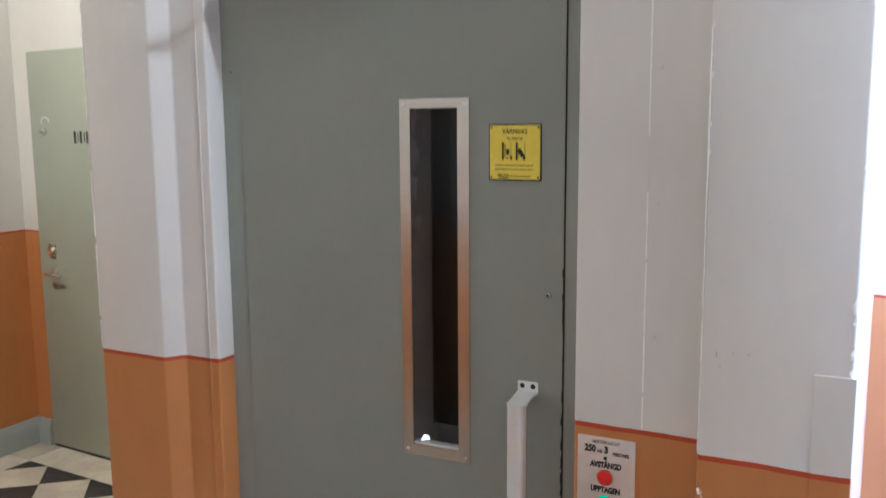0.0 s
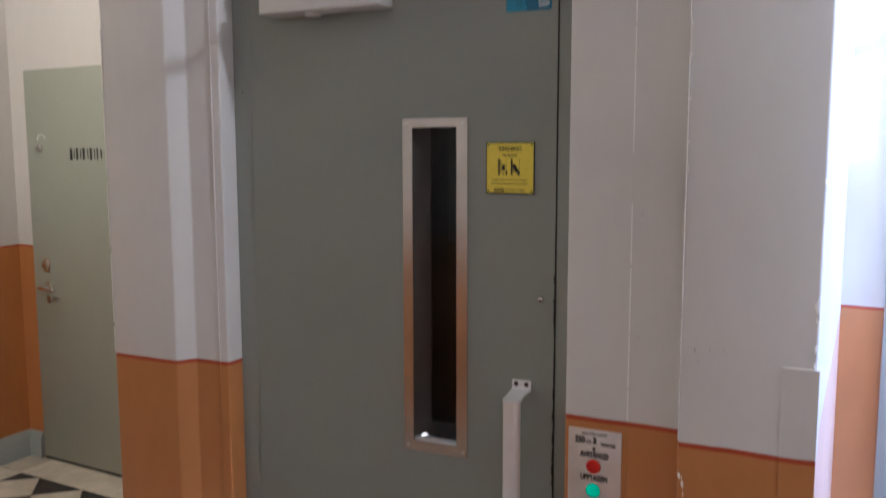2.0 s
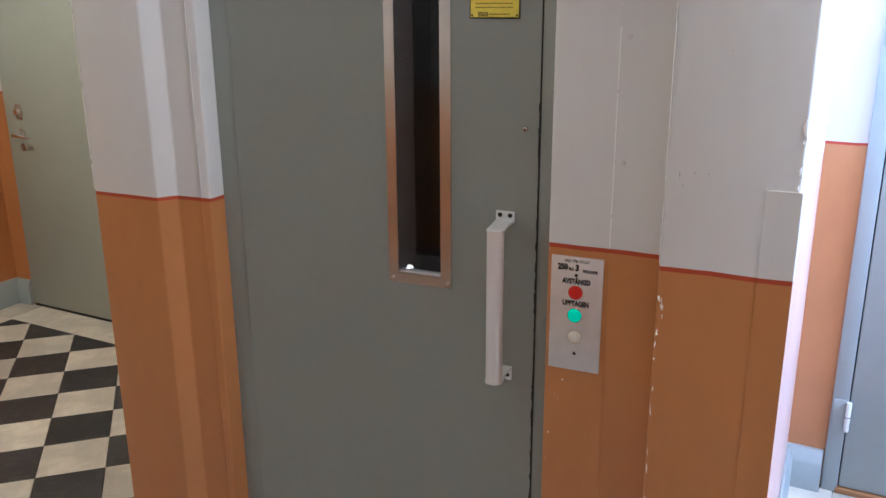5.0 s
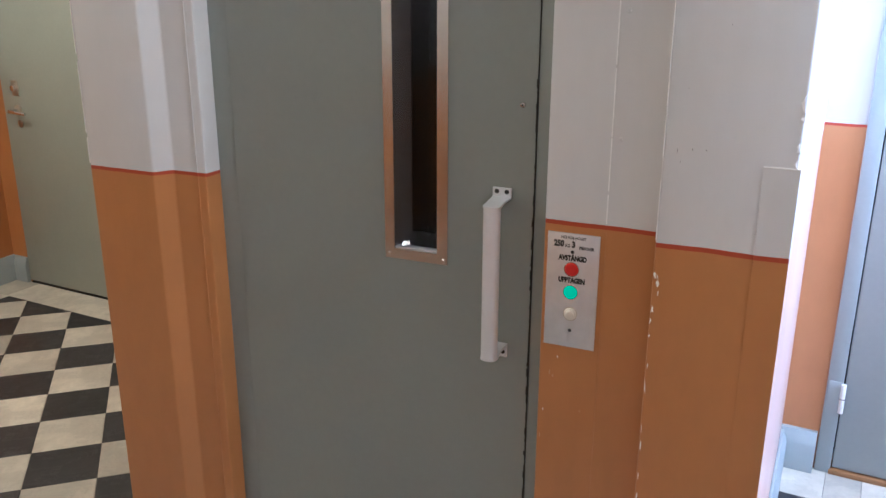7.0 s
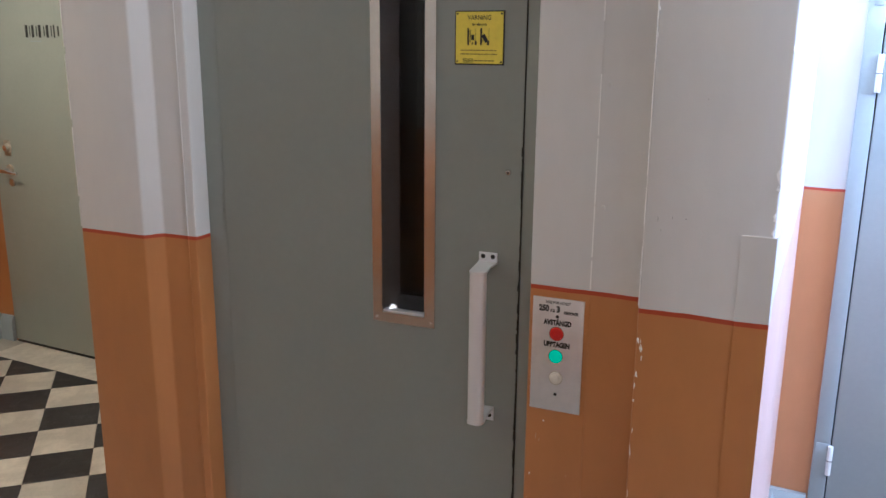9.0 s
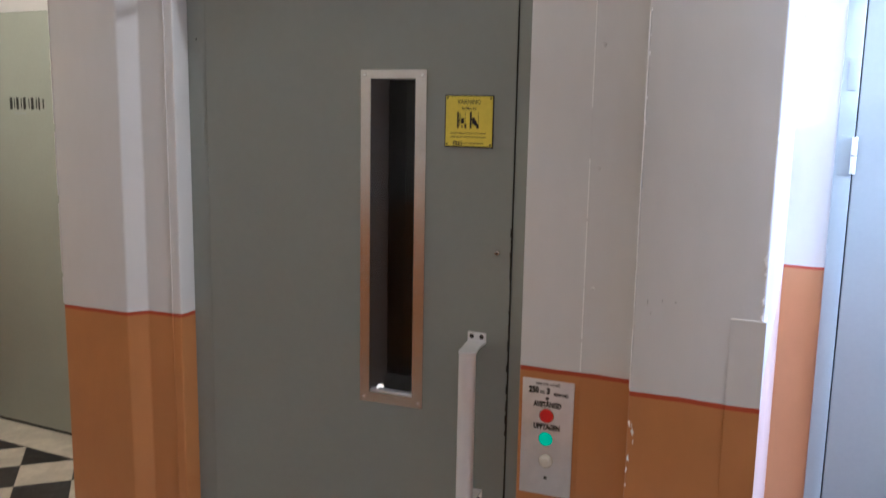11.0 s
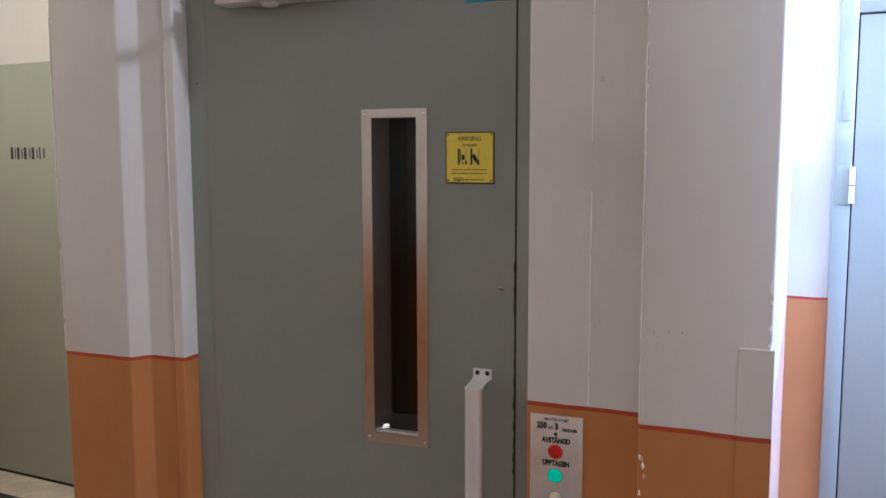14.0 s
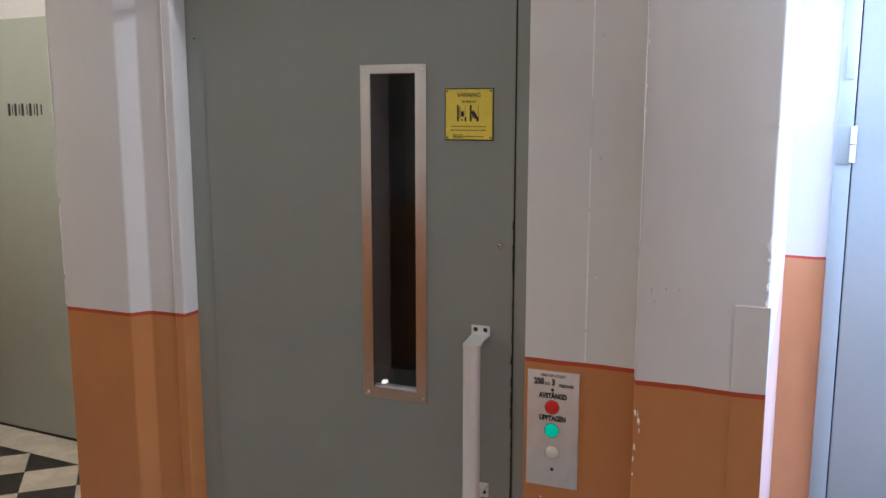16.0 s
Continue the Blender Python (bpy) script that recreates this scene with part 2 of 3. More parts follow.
def letters(text, size, x, y, z, mat, parent, name="lettering", align="CENTER", squeeze=1.0, bold=0.0, space=None):
    space = CUR[0] if space is None else space
    cu = bpy.data.curves.new(name, "FONT")
    cu.body, cu.size, cu.align_x, cu.align_y = text, size, align, "CENTER"
    cu.extrude, cu.offset = 0.0003, bold
    cu.resolution_u = 3
    tmp = bpy.data.objects.new(name, cu)
    me = bpy.data.meshes.new_from_object(tmp)
    bpy.data.objects.remove(tmp)
    at = ORIGIN[parent.name]
    me.transform(Matrix.Translation(-at) @ space @ pose(x, y, z, 90) @ Matrix.Diagonal((squeeze, 1, 1, 1)))
    me.materials.clear()
    me.materials.append(mat)
    ob = new(name, me)
    ob.parent = parent
    ORIGIN[ob.name] = at
    return ob

def screw(parent, x, y, z, r=0.0035, mat=None, space=None):
    bm = cyl((x, y, z), (x, y - 0.0015, z), r, r * 0.75, n=12)
    return part("screw", bm, mat or M_STEEL, parent, space=space)

# ---- the large structure
CEIL = 3.3
BACK = pose(-3.814, 3.076, 0, 0, 0, math.degrees(-0.061))   # along the back wall: u to the right, v into the wall
FRONT_L, FRONT_R, HEAD_Z = -1.265, -0.437, 2.043

left_pier = prism([(-1.581, 2.93), (-1.581, 1.496), (-1.387, 1.496), (-1.359, 1.535), (FRONT_L, 1.535), (FRONT_L, 1.66), (-1.44, 1.66), (-1.44, 2.93)], 0.0, CEIL, 0.004,
                  keep=lambda x, y: y < 1.64)
wall_a = structure("wall_lift_left", left_pier, M_WALL, "stepped grey pier with orange dado and red line beside the lift", "wall")
right_pier = prism([(FRONT_R, 1.66), (FRONT_R, 1.492), (-0.219, 1.492), (-0.219, 1.424), (-0.009, 1.424), (0.028, 2.842), (-0.12, 2.85), (-0.12, 1.66)], 0.0, CEIL, 0.004,
                   keep=lambda x, y: y < 1.64)
wall_b = structure("wall_lift_right", right_pier, M_WALL, "stepped grey pier with orange dado, chipped along its edges", "wall")
# the window-facing side takes the paint with the glare in its colour
wall_b.data.materials.append(M_LIT_SIDE)
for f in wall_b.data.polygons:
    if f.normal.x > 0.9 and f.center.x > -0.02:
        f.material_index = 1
structure("wall_lift_head", box(FRONT_L, FRONT_R, 1.537, 1.66, HEAD_Z, CEIL, bevel=0.003), M_WALL, "grey painted wall above the lift door", "wall")
structure("wall_lift_back", box(-1.44, -0.12, 2.70, 2.80, 0.0, CEIL), M_CEIL, "plain back wall of the lift shaft", "wall")

# back wall, open at its two doors
bw = bmesh.new()
for u0, u1, z0, z1 in ((-0.13, 0.0, 0, CEIL), (0.0, 0.92, 2.062, CEIL), (0.92, 2.6, 0, CEIL), (2.6, 3.985, 0, CEIL), (3.985, 4.865, 2.07, CEIL), (4.865, 6.60, 0, CEIL)):
    add_box(bw, u0, u1, 0.0, 0.22, z0, z1)
bmesh.ops.remove_doubles(bw, verts=bw.verts, dist=1e-5)
wall_c = structure("wall_back", bw, M_WALL, "painted hall wall with orange dado and red line", "wall", BACK)
wall_c.data.materials.append(M_BAY)          # the bay beyond the lift: line drawn higher, daylight glare in its paler dado
for f in wall_c.data.polygons:
    if -1.0 < f.center.x < 0.4 and f.normal.y < -0.9:
        f.material_index = 1
structure("wall_left", box(-4.15, -3.942, -0.95, 3.30, 0, CEIL), M_WALL, "painted hall wall with orange dado and red line", "wall")
structure("wall_behind", box(-4.15, 2.85, -0.95, -0.75, 0, CEIL), M_WALL, "painted hall wall with orange dado opposite the lift", "wall")
wr = bmesh.new()
for y0, y1, z0, z1 in ((-0.75, 1.45, 0, CEIL), (2.62, 2.9, 0, CEIL), (1.45, 2.62, 0, 2.36), (1.45, 2.62, 3.20, CEIL)):
    add_box(wr, 2.6, 2.85, y0, y1, z0, z1)
structure("wall_right", wr, M_WALL, "painted stair wall with a high window", "wall")
structure("ceiling", box(-4.15, 2.85, -0.95, 3.35, CEIL, CEIL + 0.15), M_CEIL, "plain white painted ceiling", "ceiling")

# high stair window
w = thing("window_1", (2.68, 2.03, 2.36), "white-painted two-light stair window", "window", kind="structure")
for y0, y1, z0, z1 in ((1.45, 2.62, 2.36, 2.41), (1.45, 2.62, 3.15, 3.20), (1.45, 1.50, 2.41, 3.15), (2.57, 2.62, 2.41, 3.15), (1.50, 2.57, 2.72, 2.76)):
    part("window_frame", box(2.66, 2.72, y0, y1, z0, z1, bevel=0.004), M_FRAME, w)
for z0, z1 in ((2.41, 2.72), (2.76, 3.15)):
    p = part("pane", box(2.688, 2.692, 1.50, 2.57, z0, z1), M_GLASS, w)
    p.visible_shadow = False

# baseboards with a moulded top
def baseboard(u0, u1, deep, space, high=0.14):
    prof = [(0, 0), (deep, 0), (deep, high * 0.70), (deep * 0.92, high * 0.74), (deep * 0.86, high * 0.80), (deep * 0.55, high * 0.90), (deep * 0.40, high), (0, high)]
    bm = bmesh.new()
    a = [bm.verts.new((u0, -d, z)) for d, z in prof]
    b = [bm.verts.new((u1, -d, z)) for d, z in prof]
    for i in range(len(prof)):
        bm.faces.new((a[i], a[(i + 1) % len(prof)], b[(i + 1) % len(prof)], b[i]))
    bm.faces.new(a[::-1])
    bm.faces.new(b)
    bmesh.ops.recalc_face_normals(bm, faces=bm.faces)
    return structure("baseboard", bm, M_BASE, "grey painted wooden baseboard with a moulded top edge", "baseboard", space)

baseboard(-0.105, -0.012, 0.022, BACK)
baseboard(-0.14, 3.83, 0.022, pose(-3.942, 3.08, 0, 0, 0, -90) @ Matrix.Diagonal((1, -1, 1, 1)))
baseboard(3.845, 3.963, 0.045, BACK)
baseboard(0.0, 1.33, 0.022, pose(0.028, 2.80, 0, 0, 0, -90 - 1.49) @ Matrix.Diagonal((1, -1, 1, 1)))
baseboard(0.0, 6.5, 0.022, pose(2.58, -0.75, 0, 0, 0, 180))

# seams, screws, guard and chips on the piers
for z0, z1 in ((1.160, 1.215), (1.222, 1.318), (1.321, 1.440), (1.446, 1.553), (1.643, 1.86), (1.866, 2.21), (2.215, CEIL - 0.01)):
    part("seam", box(-0.3214, -0.3192, 1.4908, 1.4925, z0, z1), M_CHIP_GLINT, wall_b, "light raised seam")
part("seam", box(-0.3212, -0.3192, 1.4912, 1.4925, 1.553, 1.643), M_WALL, wall_b)
part("seam", box(-0.3212, -0.3192, 1.4912, 1.4925, 0.0, 1.145), M_WALL, wall_b)
# pale strips: worn corners, with the light they catch put into the colour
for x, y, owner in ((-0.2186, 1.4238, wall_b), (-1.5805, 1.4958, wall_a)):
    z = 1.162
    while z < 2.6:
        h = rng.uniform(0.05, 0.22)
        part("edge_strip", box(x - 0.0008, x + rng.uniform(0.0002, 0.0009), y - 0.0006, y + 0.004, z, z + h, bevel=0.0003, segs=1), M_FLAKE_GLINT, owner, "worn pale edge strip with the corner's highlight in its colour")
        z += h + rng.uniform(0.0, 0.06)
part("seam", box(-1.2900, -1.2880, 1.5332, 1.5355, 0.0, CEIL - 0.01), M_WALL, wall_a)
for z in (2.18, 1.966, 1.751, 1.536, 1.317):
    part("screw", cyl((-0.3045, 1.4922, z), (-0.3045, 1.4902, z), 0.0045, 0.003, n=14), M_WALL, wall_b)
def chip(parent, x, y, z, w, h, d=0.0015, mat=None, name="paint_chip", label="bare white plaster chip"):
    bm = bmesh.new()
    n = 13
    front, rim = [], []
    for i in range(n):
        a = 2 * pi * i / n
        k = rng.uniform(0.25, 1.2)
        rim.append(bm.verts.new((x + w * k * cos(a), y + 0.0006, z + h * k * sin(a))))
        front.append(bm.verts.new((x + 0.7 * w * k * cos(a), y - d, z + 0.7 * h * k * sin(a))))
    for i in range(n):
        bm.faces.new((rim[i], rim[(i + 1) % n], front[(i + 1) % n], front[i]))
    bm.faces.new(front)
    bmesh.ops.recalc_face_normals(bm, faces=bm.faces)
    part(name, bm, mat or M_CHIP_GLINT, parent, label)
for z, w_, h in ((1.098, 0.0040, 0.010), (1.035, 0.0060, 0.014), (1.012, 0.0035, 0.007), (0.985, 0.003, 0.006), (0.925, 0.0022, 0.012), (0.885, 0.0028, 0.020), (0.80, 0.0015, 0.016), (0.765, 0.002, 0.02),
              (0.70, 0.002, 0.012), (0.655, 0.0024, 0.022), (0.60, 0.0018, 0.014), (0.55, 0.002, 0.018)):
    chip(wall_b, -0.2160 + rng.uniform(-0.0008, 0.0008), 1.4238, z, w_ * 0.6, h * 0.8, 0.0005)
for x, z, w_, h in ((-0.2098, 1.082, 0.0032, 0.010), (-0.2075, 1.066, 0.0016, 0.007), (-0.2110, 1.096, 0.0012, 0.009)):
    chip(wall_b, x, 1.4238, z, w_, h, 0.0005, M_FLAKE_GLINT, "paint_chip", "pale flaked paint")
for x, z in ((-0.40, 0.88), (-0.425, 0.76), (-0.12, 2.03)):
    chip(wall_b, x, 1.4918 if x < -0.22 else 1.4238, z, 0.0018, 0.0028, 0.0008)
def edge_chip(parent, z, h, w):
    """A broken corner: a jagged bare facet that turns from the front face to the side."""
    n = 6
    bm = bmesh.new()
    x, y = -0.009, 1.424
    front, back = [], []
    for i in range(n + 1):
        k = sin(pi * i / n) ** 0.7 if 0 < i < n else 0.05
        zz = z + h * (i / n - 0.5)
        front.append(bm.verts.new((x - w * k * rng.uniform(0.55, 1.1), y - 0.0007, zz + rng.uniform(-0.08, 0.08) * h)))
        back.append(bm.verts.new((x + 0.0009, y + 2.2 * w * k * rng.uniform(0.7, 1.2) + 0.002, zz)))
    for i in range(n):
        bm.faces.new((front[i], back[i], back[i + 1], front[i + 1]))
    root = [bm.verts.new((x - 0.0005, y + 0.002, z - h / 2)), bm.verts.new((x - 0.0005, y + 0.002, z + h / 2))]
    bm.faces.new((*front[::-1], root[0], root[1]))
    bmesh.ops.recalc_face_normals(bm, faces=bm.faces)
    part("paint_chip", bm, M_CHIP_GLINT, parent, "bare white plaster chip", smooth=False)
for z, h, w_ in ((1.404, 0.036, 0.010), (1.384, 0.014, 0.007), (1.338, 0.020, 0.010), (1.310, 0.016, 0.008), (2.0, 0.014, 0.005), (1.60, 0.012, 0.004)):
    edge_chip(wall_b, z, h, w_)
for z, h in ((1.62, 0.006), (1.66, 0.004), (1.73, 0.005), (1.80, 0.004), (1.85, 0.004), (1.76, 0.003)):
    chip(wall_b, -0.2160, 1.4238, z, 0.0012, h, 0.001)
for z, h in ((1.19, 0.004), (1.215, 0.005), (1.25, 0.004)):
    chip(wall_a, -1.3625, 1.5338, z, 0.0012, h, 0.001)

for x, z, w_, h in ((-0.196, 1.318, 0.0012, 0.006), (-0.190, 1.300, 0.0010, 0.004), (-0.172, 1.322, 0.0012, 0.003), (-0.150, 1.322, 0.0022, 0.0022), (-0.186, 1.420, 0.0010, 0.002), (-0.13, 1.52, 0.001, 0.002)):
    chip(wall_b, x, 1.4238, z, w_, h, 0.0004, M_MARK, "scuff", "small dark scuff")
for x, z, w_, h in ((-0.415, 0.845, 0.003, 0.006), (-0.408, 0.838, 0.002, 0.004), (-0.35, 0.77, 0.002, 0.002), (-0.43, 0.70, 0.0015, 0.010)):
    chip(wall_b, x, 1.4918, z, w_, h, 0.0004, M_SCUFF, "scuff", "small light scuff")
guard = thing("corner_guard", (-0.03, 1.42, 0.0), "thin metal corner guard painted over with the wall", "corner guard")
part("front_flange", prism([(-0.060, 1.4238), (-0.060, 1.4228), (-0.0055, 1.4228), (-0.0055, 1.4238)], 0.0, 1.303, 0.0003, segs=1), M_WALL, guard)
# white strip paints the highlight on the guard's top edge
part("edge_strip", box(-0.0602, -0.0050, 1.4226, 1.4239, 1.3022, 1.3042, bevel=0.0004), M_CHIP_GLINT, guard, "white top edge with its highlight put into the colour")
part("edge_strip", box(-0.0606, -0.0598, 1.4227, 1.4239, 0.30, 1.3025), M_WALL, guard, "paint-filled edge")
# side flange is painted pale too, for the same window glare
part("side_flange", prism([(-0.0083, 1.4237), (-0.0055, 1.4237), (-0.0040, 1.474), (-0.0070, 1.4741)], 0.0, 1.303, 0.0006, segs=1), M_LIT_SIDE, guard)

# ---- the lift door: set back to the depth of its steel frame
DEPTH = Matrix.Translation((0, 0.005, 1.615)) @ Matrix.Scale(1.0385, 4) @ Matrix.Translation((0, -0.005, -1.615))
CUR[0] = DEPTH
door = thing("door_1", (-0.82, 1.545, 0.0), "closed grey-green steel lift door with a narrow window", "door", kind="structure")
LX0, LX1, LZ1, FY, BY = -1.170, -0.472, 2.005, 1.525, 1.590
WX0, WX1, WZ0, WZ1 = -0.772, -0.6745, 1.0465, 1.693
leaf = bmesh.new()
LZ0 = 0.076
xs, zs = [LX0, WX0 - 0.0015, WX1 + 0.0015, LX1], [LZ0, WZ0 - 0.0015, WZ1 + 0.0015, LZ1]
grid = {}
for y in (FY, BY):
    for i, x in enumerate(xs):
        for k, z in enumerate(zs):
            grid[y, i, k] = leaf.verts.new((x, y, z))
for i in range(3):
    for k in range(3):
        if (i, k) != (1, 1):
            leaf.faces.new((grid[FY, i, k], grid[FY, i + 1, k], grid[FY, i + 1, k + 1], grid[FY, i, k + 1]))
            leaf.faces.new((grid[BY, i, k + 1], grid[BY, i + 1, k + 1], grid[BY, i + 1, k], grid[BY, i, k]))
for i in range(3):
    for k in (0, 3):
        leaf.faces.new((grid[FY, i, k], grid[FY, i + 1, k], grid[BY, i + 1, k], grid[BY, i, k]))
        leaf.faces.new((grid[FY, k, i], grid[FY, k, i + 1], grid[BY, k, i + 1], grid[BY, k, i]))
for a, b in (((1, 1), (2, 1)), ((2, 1), (2, 2)), ((2, 2), (1, 2)), ((1, 2), (1, 1))):
    leaf.faces.new((grid[FY, *a], grid[FY, *b], grid[BY, *b], grid[BY, *a]))
bmesh.ops.recalc_face_normals(leaf, faces=leaf.faces)
outer = [e for e in leaf.edges if all(v.co.y == FY and (v.co.x in (LX0, LX1) or v.co.z in (LZ0, LZ1)) for v in e.verts) and not (e.verts[0].co.x in xs[1:3] and e.verts[0].co.x == e.verts[1].co.x) and len({f.normal.y < -0.9 for f in e.link_faces}) == 2]
bmesh.ops.bevel(leaf, geom=outer, offset=0.002, segments=2, affect="EDGES", profile=0.5)
part("leaf", leaf, M_DOOR, door)
for x0, x1, z0, z1 in ((FRONT_L - 0.01, LX0 - 0.0004, 0.072, HEAD_Z + 0.01), (LX1 + 0.0022, FRONT_R + 0.03, 0.072, HEAD_Z + 0.01), (LX0 - 0.0004, LX1 + 0.0022, LZ1 + 0.0003, HEAD_Z + 0.01)):
    part("door_frame", box(x0, x1, 1.5268, 1.64, z0, z1, bevel=0.0015), M_DOOR, door)
# worn rubber seal in the gap of the closing edge
seal = bmesh.new()
z = 0.078
while z < LZ1 - 0.01:
    h = rng.uniform(0.004, 0.022)
    add_box(seal, LX1 - (rng.uniform(0.0, 0.0022) if z < 1.40 else 0.0004), LX1 + 0.0024, FY + 0.001 - (rng.uniform(0.0005, 0.0022) if z < 1.40 else 0), 1.56, z, min(z + h, LZ1))
    z += h
part("seal", seal, M_RUBBER, door, "worn black rubber seal", smooth=False)

# window frame of folded steel with a deep lining
OX0, OX1, OZ0, OZ1 = -0.794, -0.651, 1.025, 1.710
def strip(x_out, x_in, z0_out, z0_in, z1_out, z1_in):
    return extrude_y([(x_out, z0_out), (x_in, z0_in), (x_in, z1_in), (x_out, z1_out)], FY - 0.0035, FY + 0.001)
vf = part("window_frame", strip(OX0, WX0, OZ0, WZ0, OZ1, WZ1), M_STEEL, door, "brushed steel window frame", smooth=False)
part("frame_strip", strip(OX1, WX1, OZ0, WZ0, OZ1, WZ1), M_STEEL, vf, smooth=False)
part("frame_strip", extrude_y([(OX0, OZ1), (WX0, WZ1), (WX1, WZ1), (OX1, OZ1)], FY - 0.0036, FY + 0.001), M_STEEL, vf, smooth=False)
part("frame_strip", extrude_y([(OX0, OZ0), (WX0, WZ0), (WX1, WZ0), (OX1, OZ0)], FY - 0.0036, FY + 0.001), M_STEEL, vf, smooth=False)
GY = 1.606
for x0, x1, z0, z1 in ((WX0 - 0.003, WX0, WZ0, WZ1), (WX1, WX1 + 0.003, WZ0, WZ1), (WX0 - 0.003, WX1 + 0.003, WZ1, WZ1 + 0.003)):
    part("lining", box(x0, x1, FY - 0.003, GY + 0.01, z0, z1), M_LINING, vf)
sill = bmesh.new()
prof = [(FY - 0.003, WZ0 - 0.003), (GY + 0.01, WZ0 - 0.003), (GY + 0.01, WZ0 + 0.020), (GY - 0.010, WZ0 + 0.013), (GY - 0.03, WZ0 + 0.006), (FY + 0.02, WZ0 + 0.002), (FY - 0.003, WZ0)]
sa = [sill.verts.new((WX0 - 0.002, y, z)) for y, z in prof]
sb = [sill.verts.new((WX1 + 0.002, y, z)) for y, z in prof]
for i in range(len(prof)):
    sill.faces.new((sa[i], sa[(i + 1) % len(prof)], sb[(i + 1) % len(prof)], sb[i]))
sill.faces.new(sa[::-1])
sill.faces.new(sb)
bmesh.ops.recalc_face_normals(sill, faces=sill.faces)
part("sill", sill, M_CHROME, vf, "sloping shiny steel sill")
# facet added in the sill corner, angled to glint with the ceiling lamp
glint_facet = bmesh.new()
dc = Vector((WX0 + 0.016, FY + 0.016, WZ0 + 0.006))
dn = Vector((0.59, -0.565, 0.575)).normalized()
ds = dn.cross(Vector((0, 0, 1))).normalized()
du = ds.cross(dn)
ring = [glint_facet.verts.new(dc + ds * a * 0.012 + du * b * 0.009 + dn * 0.002) for a, b in ((-0.7, 0.6), (0.2, 0.8), (0.9, -0.4), (0.3, -0.9), (-0.6, -0.6))]
tip = glint_facet.verts.new(dc - dn * 0.012)
glint_facet.faces.new(ring)
for i in range(5):
    glint_facet.faces.new((ring[i], ring[(i + 1) % 5], tip))
bmesh.ops.recalc_face_normals(glint_facet, faces=glint_facet.faces)
part("glint_facet", glint_facet, M_CHROME, vf, "small chrome facet added to catch the lamp", smooth=False)
# paler metal lip added for the bright line along the sill's front
part("highlight_lip", box(WX0 + 0.0005, WX1 - 0.0005, FY - 0.002, FY + 0.018, WZ0 + 0.0008, WZ0 + 0.0045, bevel=0.0012), M_ALU, vf)
for x in (OX0 + 0.009, OX1 - 0.009):
    for z in (OZ1 - 0.010, OZ0 + 0.009):
        screw(vf, x, FY - 0.0036, z, 0.0042, M_CHROME)
part("pane", box(WX0 - 0.003, WX1 + 0.003, GY, GY + 0.006, WZ0, WZ1), M_DIM_GLASS, door)
part("backing", box(WX0 - 0.03, WX1 + 0.03, GY + 0.006, GY + 0.012, WZ0 - 0.02, WZ0 + 0.0005), M_RUBBER, door)
part("bolt", cyl((-0.499, FY + 0.001, 1.363), (-0.499, FY - 0.004, 1.363), 0.0062, 0.0045, n=18, bevel=0.001), M_STEEL, door, "small steel bolt head")
part("bolt_socket", cyl((-0.499, FY - 0.0035, 1.363), (-0.499, FY - 0.0044, 1.363), 0.0022, n=8), M_BLACK, door)
part("screw_hole", cyl((-1.195, 1.5270, 1.775), (-1.195, 1.5260, 1.775), 0.002, n=10), M_BLACK, door)

# dark panels added behind the glass stand in for the unlit shaft
car = thing("dark_screen", (-0.85, 1.75, 0.0), "dark brown panels added behind the door glass to keep it dark", "lift car")
part("dark_front", box(-1.38, -0.18, 1.70, 1.73, 0.085, 2.3, bevel=0.004), M_DARK_SCREEN, car)
part("dark_floor", box(-1.38, -0.20, 1.75, 2.60, 0.085, 0.115), M_DARK_SCREEN, car)
part("dark_roof", box(-1.38, -0.20, 1.75, 2.60, 2.26, 2.30), M_DARK_SCREEN, car)

# pull handle: flat-fronted bar with rounded edges on two flat brackets
def flat(k):
    return math.copysign(abs(k) ** 0.78, k) if abs(k) > 1e-6 else 0.0
hd = part("pull_handle", prism([(-0.528 - 0.0165 * flat(cos(a)), 1.452 - 0.017 * flat(sin(a))) for a in [pi * i / 22 for i in range(23)]], 0.874, 1.180), M_ALU, door, "satin aluminium pull handle")
def stadium(z0, z1, y_back):
    pts = [(-0.528 - 0.0175 * flat(cos(a)), 1.452 - 0.018 * flat(sin(a))) for a in [pi * i / 18 for i in range(19)]]
    return prism([*pts, (-0.5165, 1.485), (-0.5165, y_back), (-0.555, y_back), (-0.5495, 1.485)], z0, z1)
part("bracket", stadium(1.1795, 1.1835, 1.5252), M_ALU, hd)
part("bracket", stadium(0.8700, 0.8740, 1.5252), M_ALU, hd)
for z0, z1 in ((1.1815, 1.2015), (0.8440, 0.8735)):
    part("bracket_plate", box(-0.555, -0.5165, FY - 0.0035, FY + 0.0005, z0, z1, bevel=0.0008), M_ALU, hd)
for z in (1.1935, 0.8555):
    for x in (-0.546, -0.5255):
        part("screw", cyl((x, FY - 0.0030, z), (x, FY - 0.0046, z), 0.0050, 0.0042, n=16), M_BLACK, hd)

# door closer
cl = thing("door_closer", (-0.958, 1.525, 1.928), "white metal door closer with a folded steel arm", "door closer")
cb = part("body", box(-1.099, -0.817, 1.469, 1.5255, 1.928, 1.987, bevel=0.003, segs=3), M_SILVER, cl)
part("end_cap", box(-0.8175, -0.8145, 1.4695, 1.5250, 1.9285, 1.9865, bevel=0.001), M_SILVER, cl)
part("adjusting_hole", cyl((-0.8148, 1.497, 1.960), (-0.8138, 1.497, 1.960), 0.0045, n=14), M_BLACK, cl)
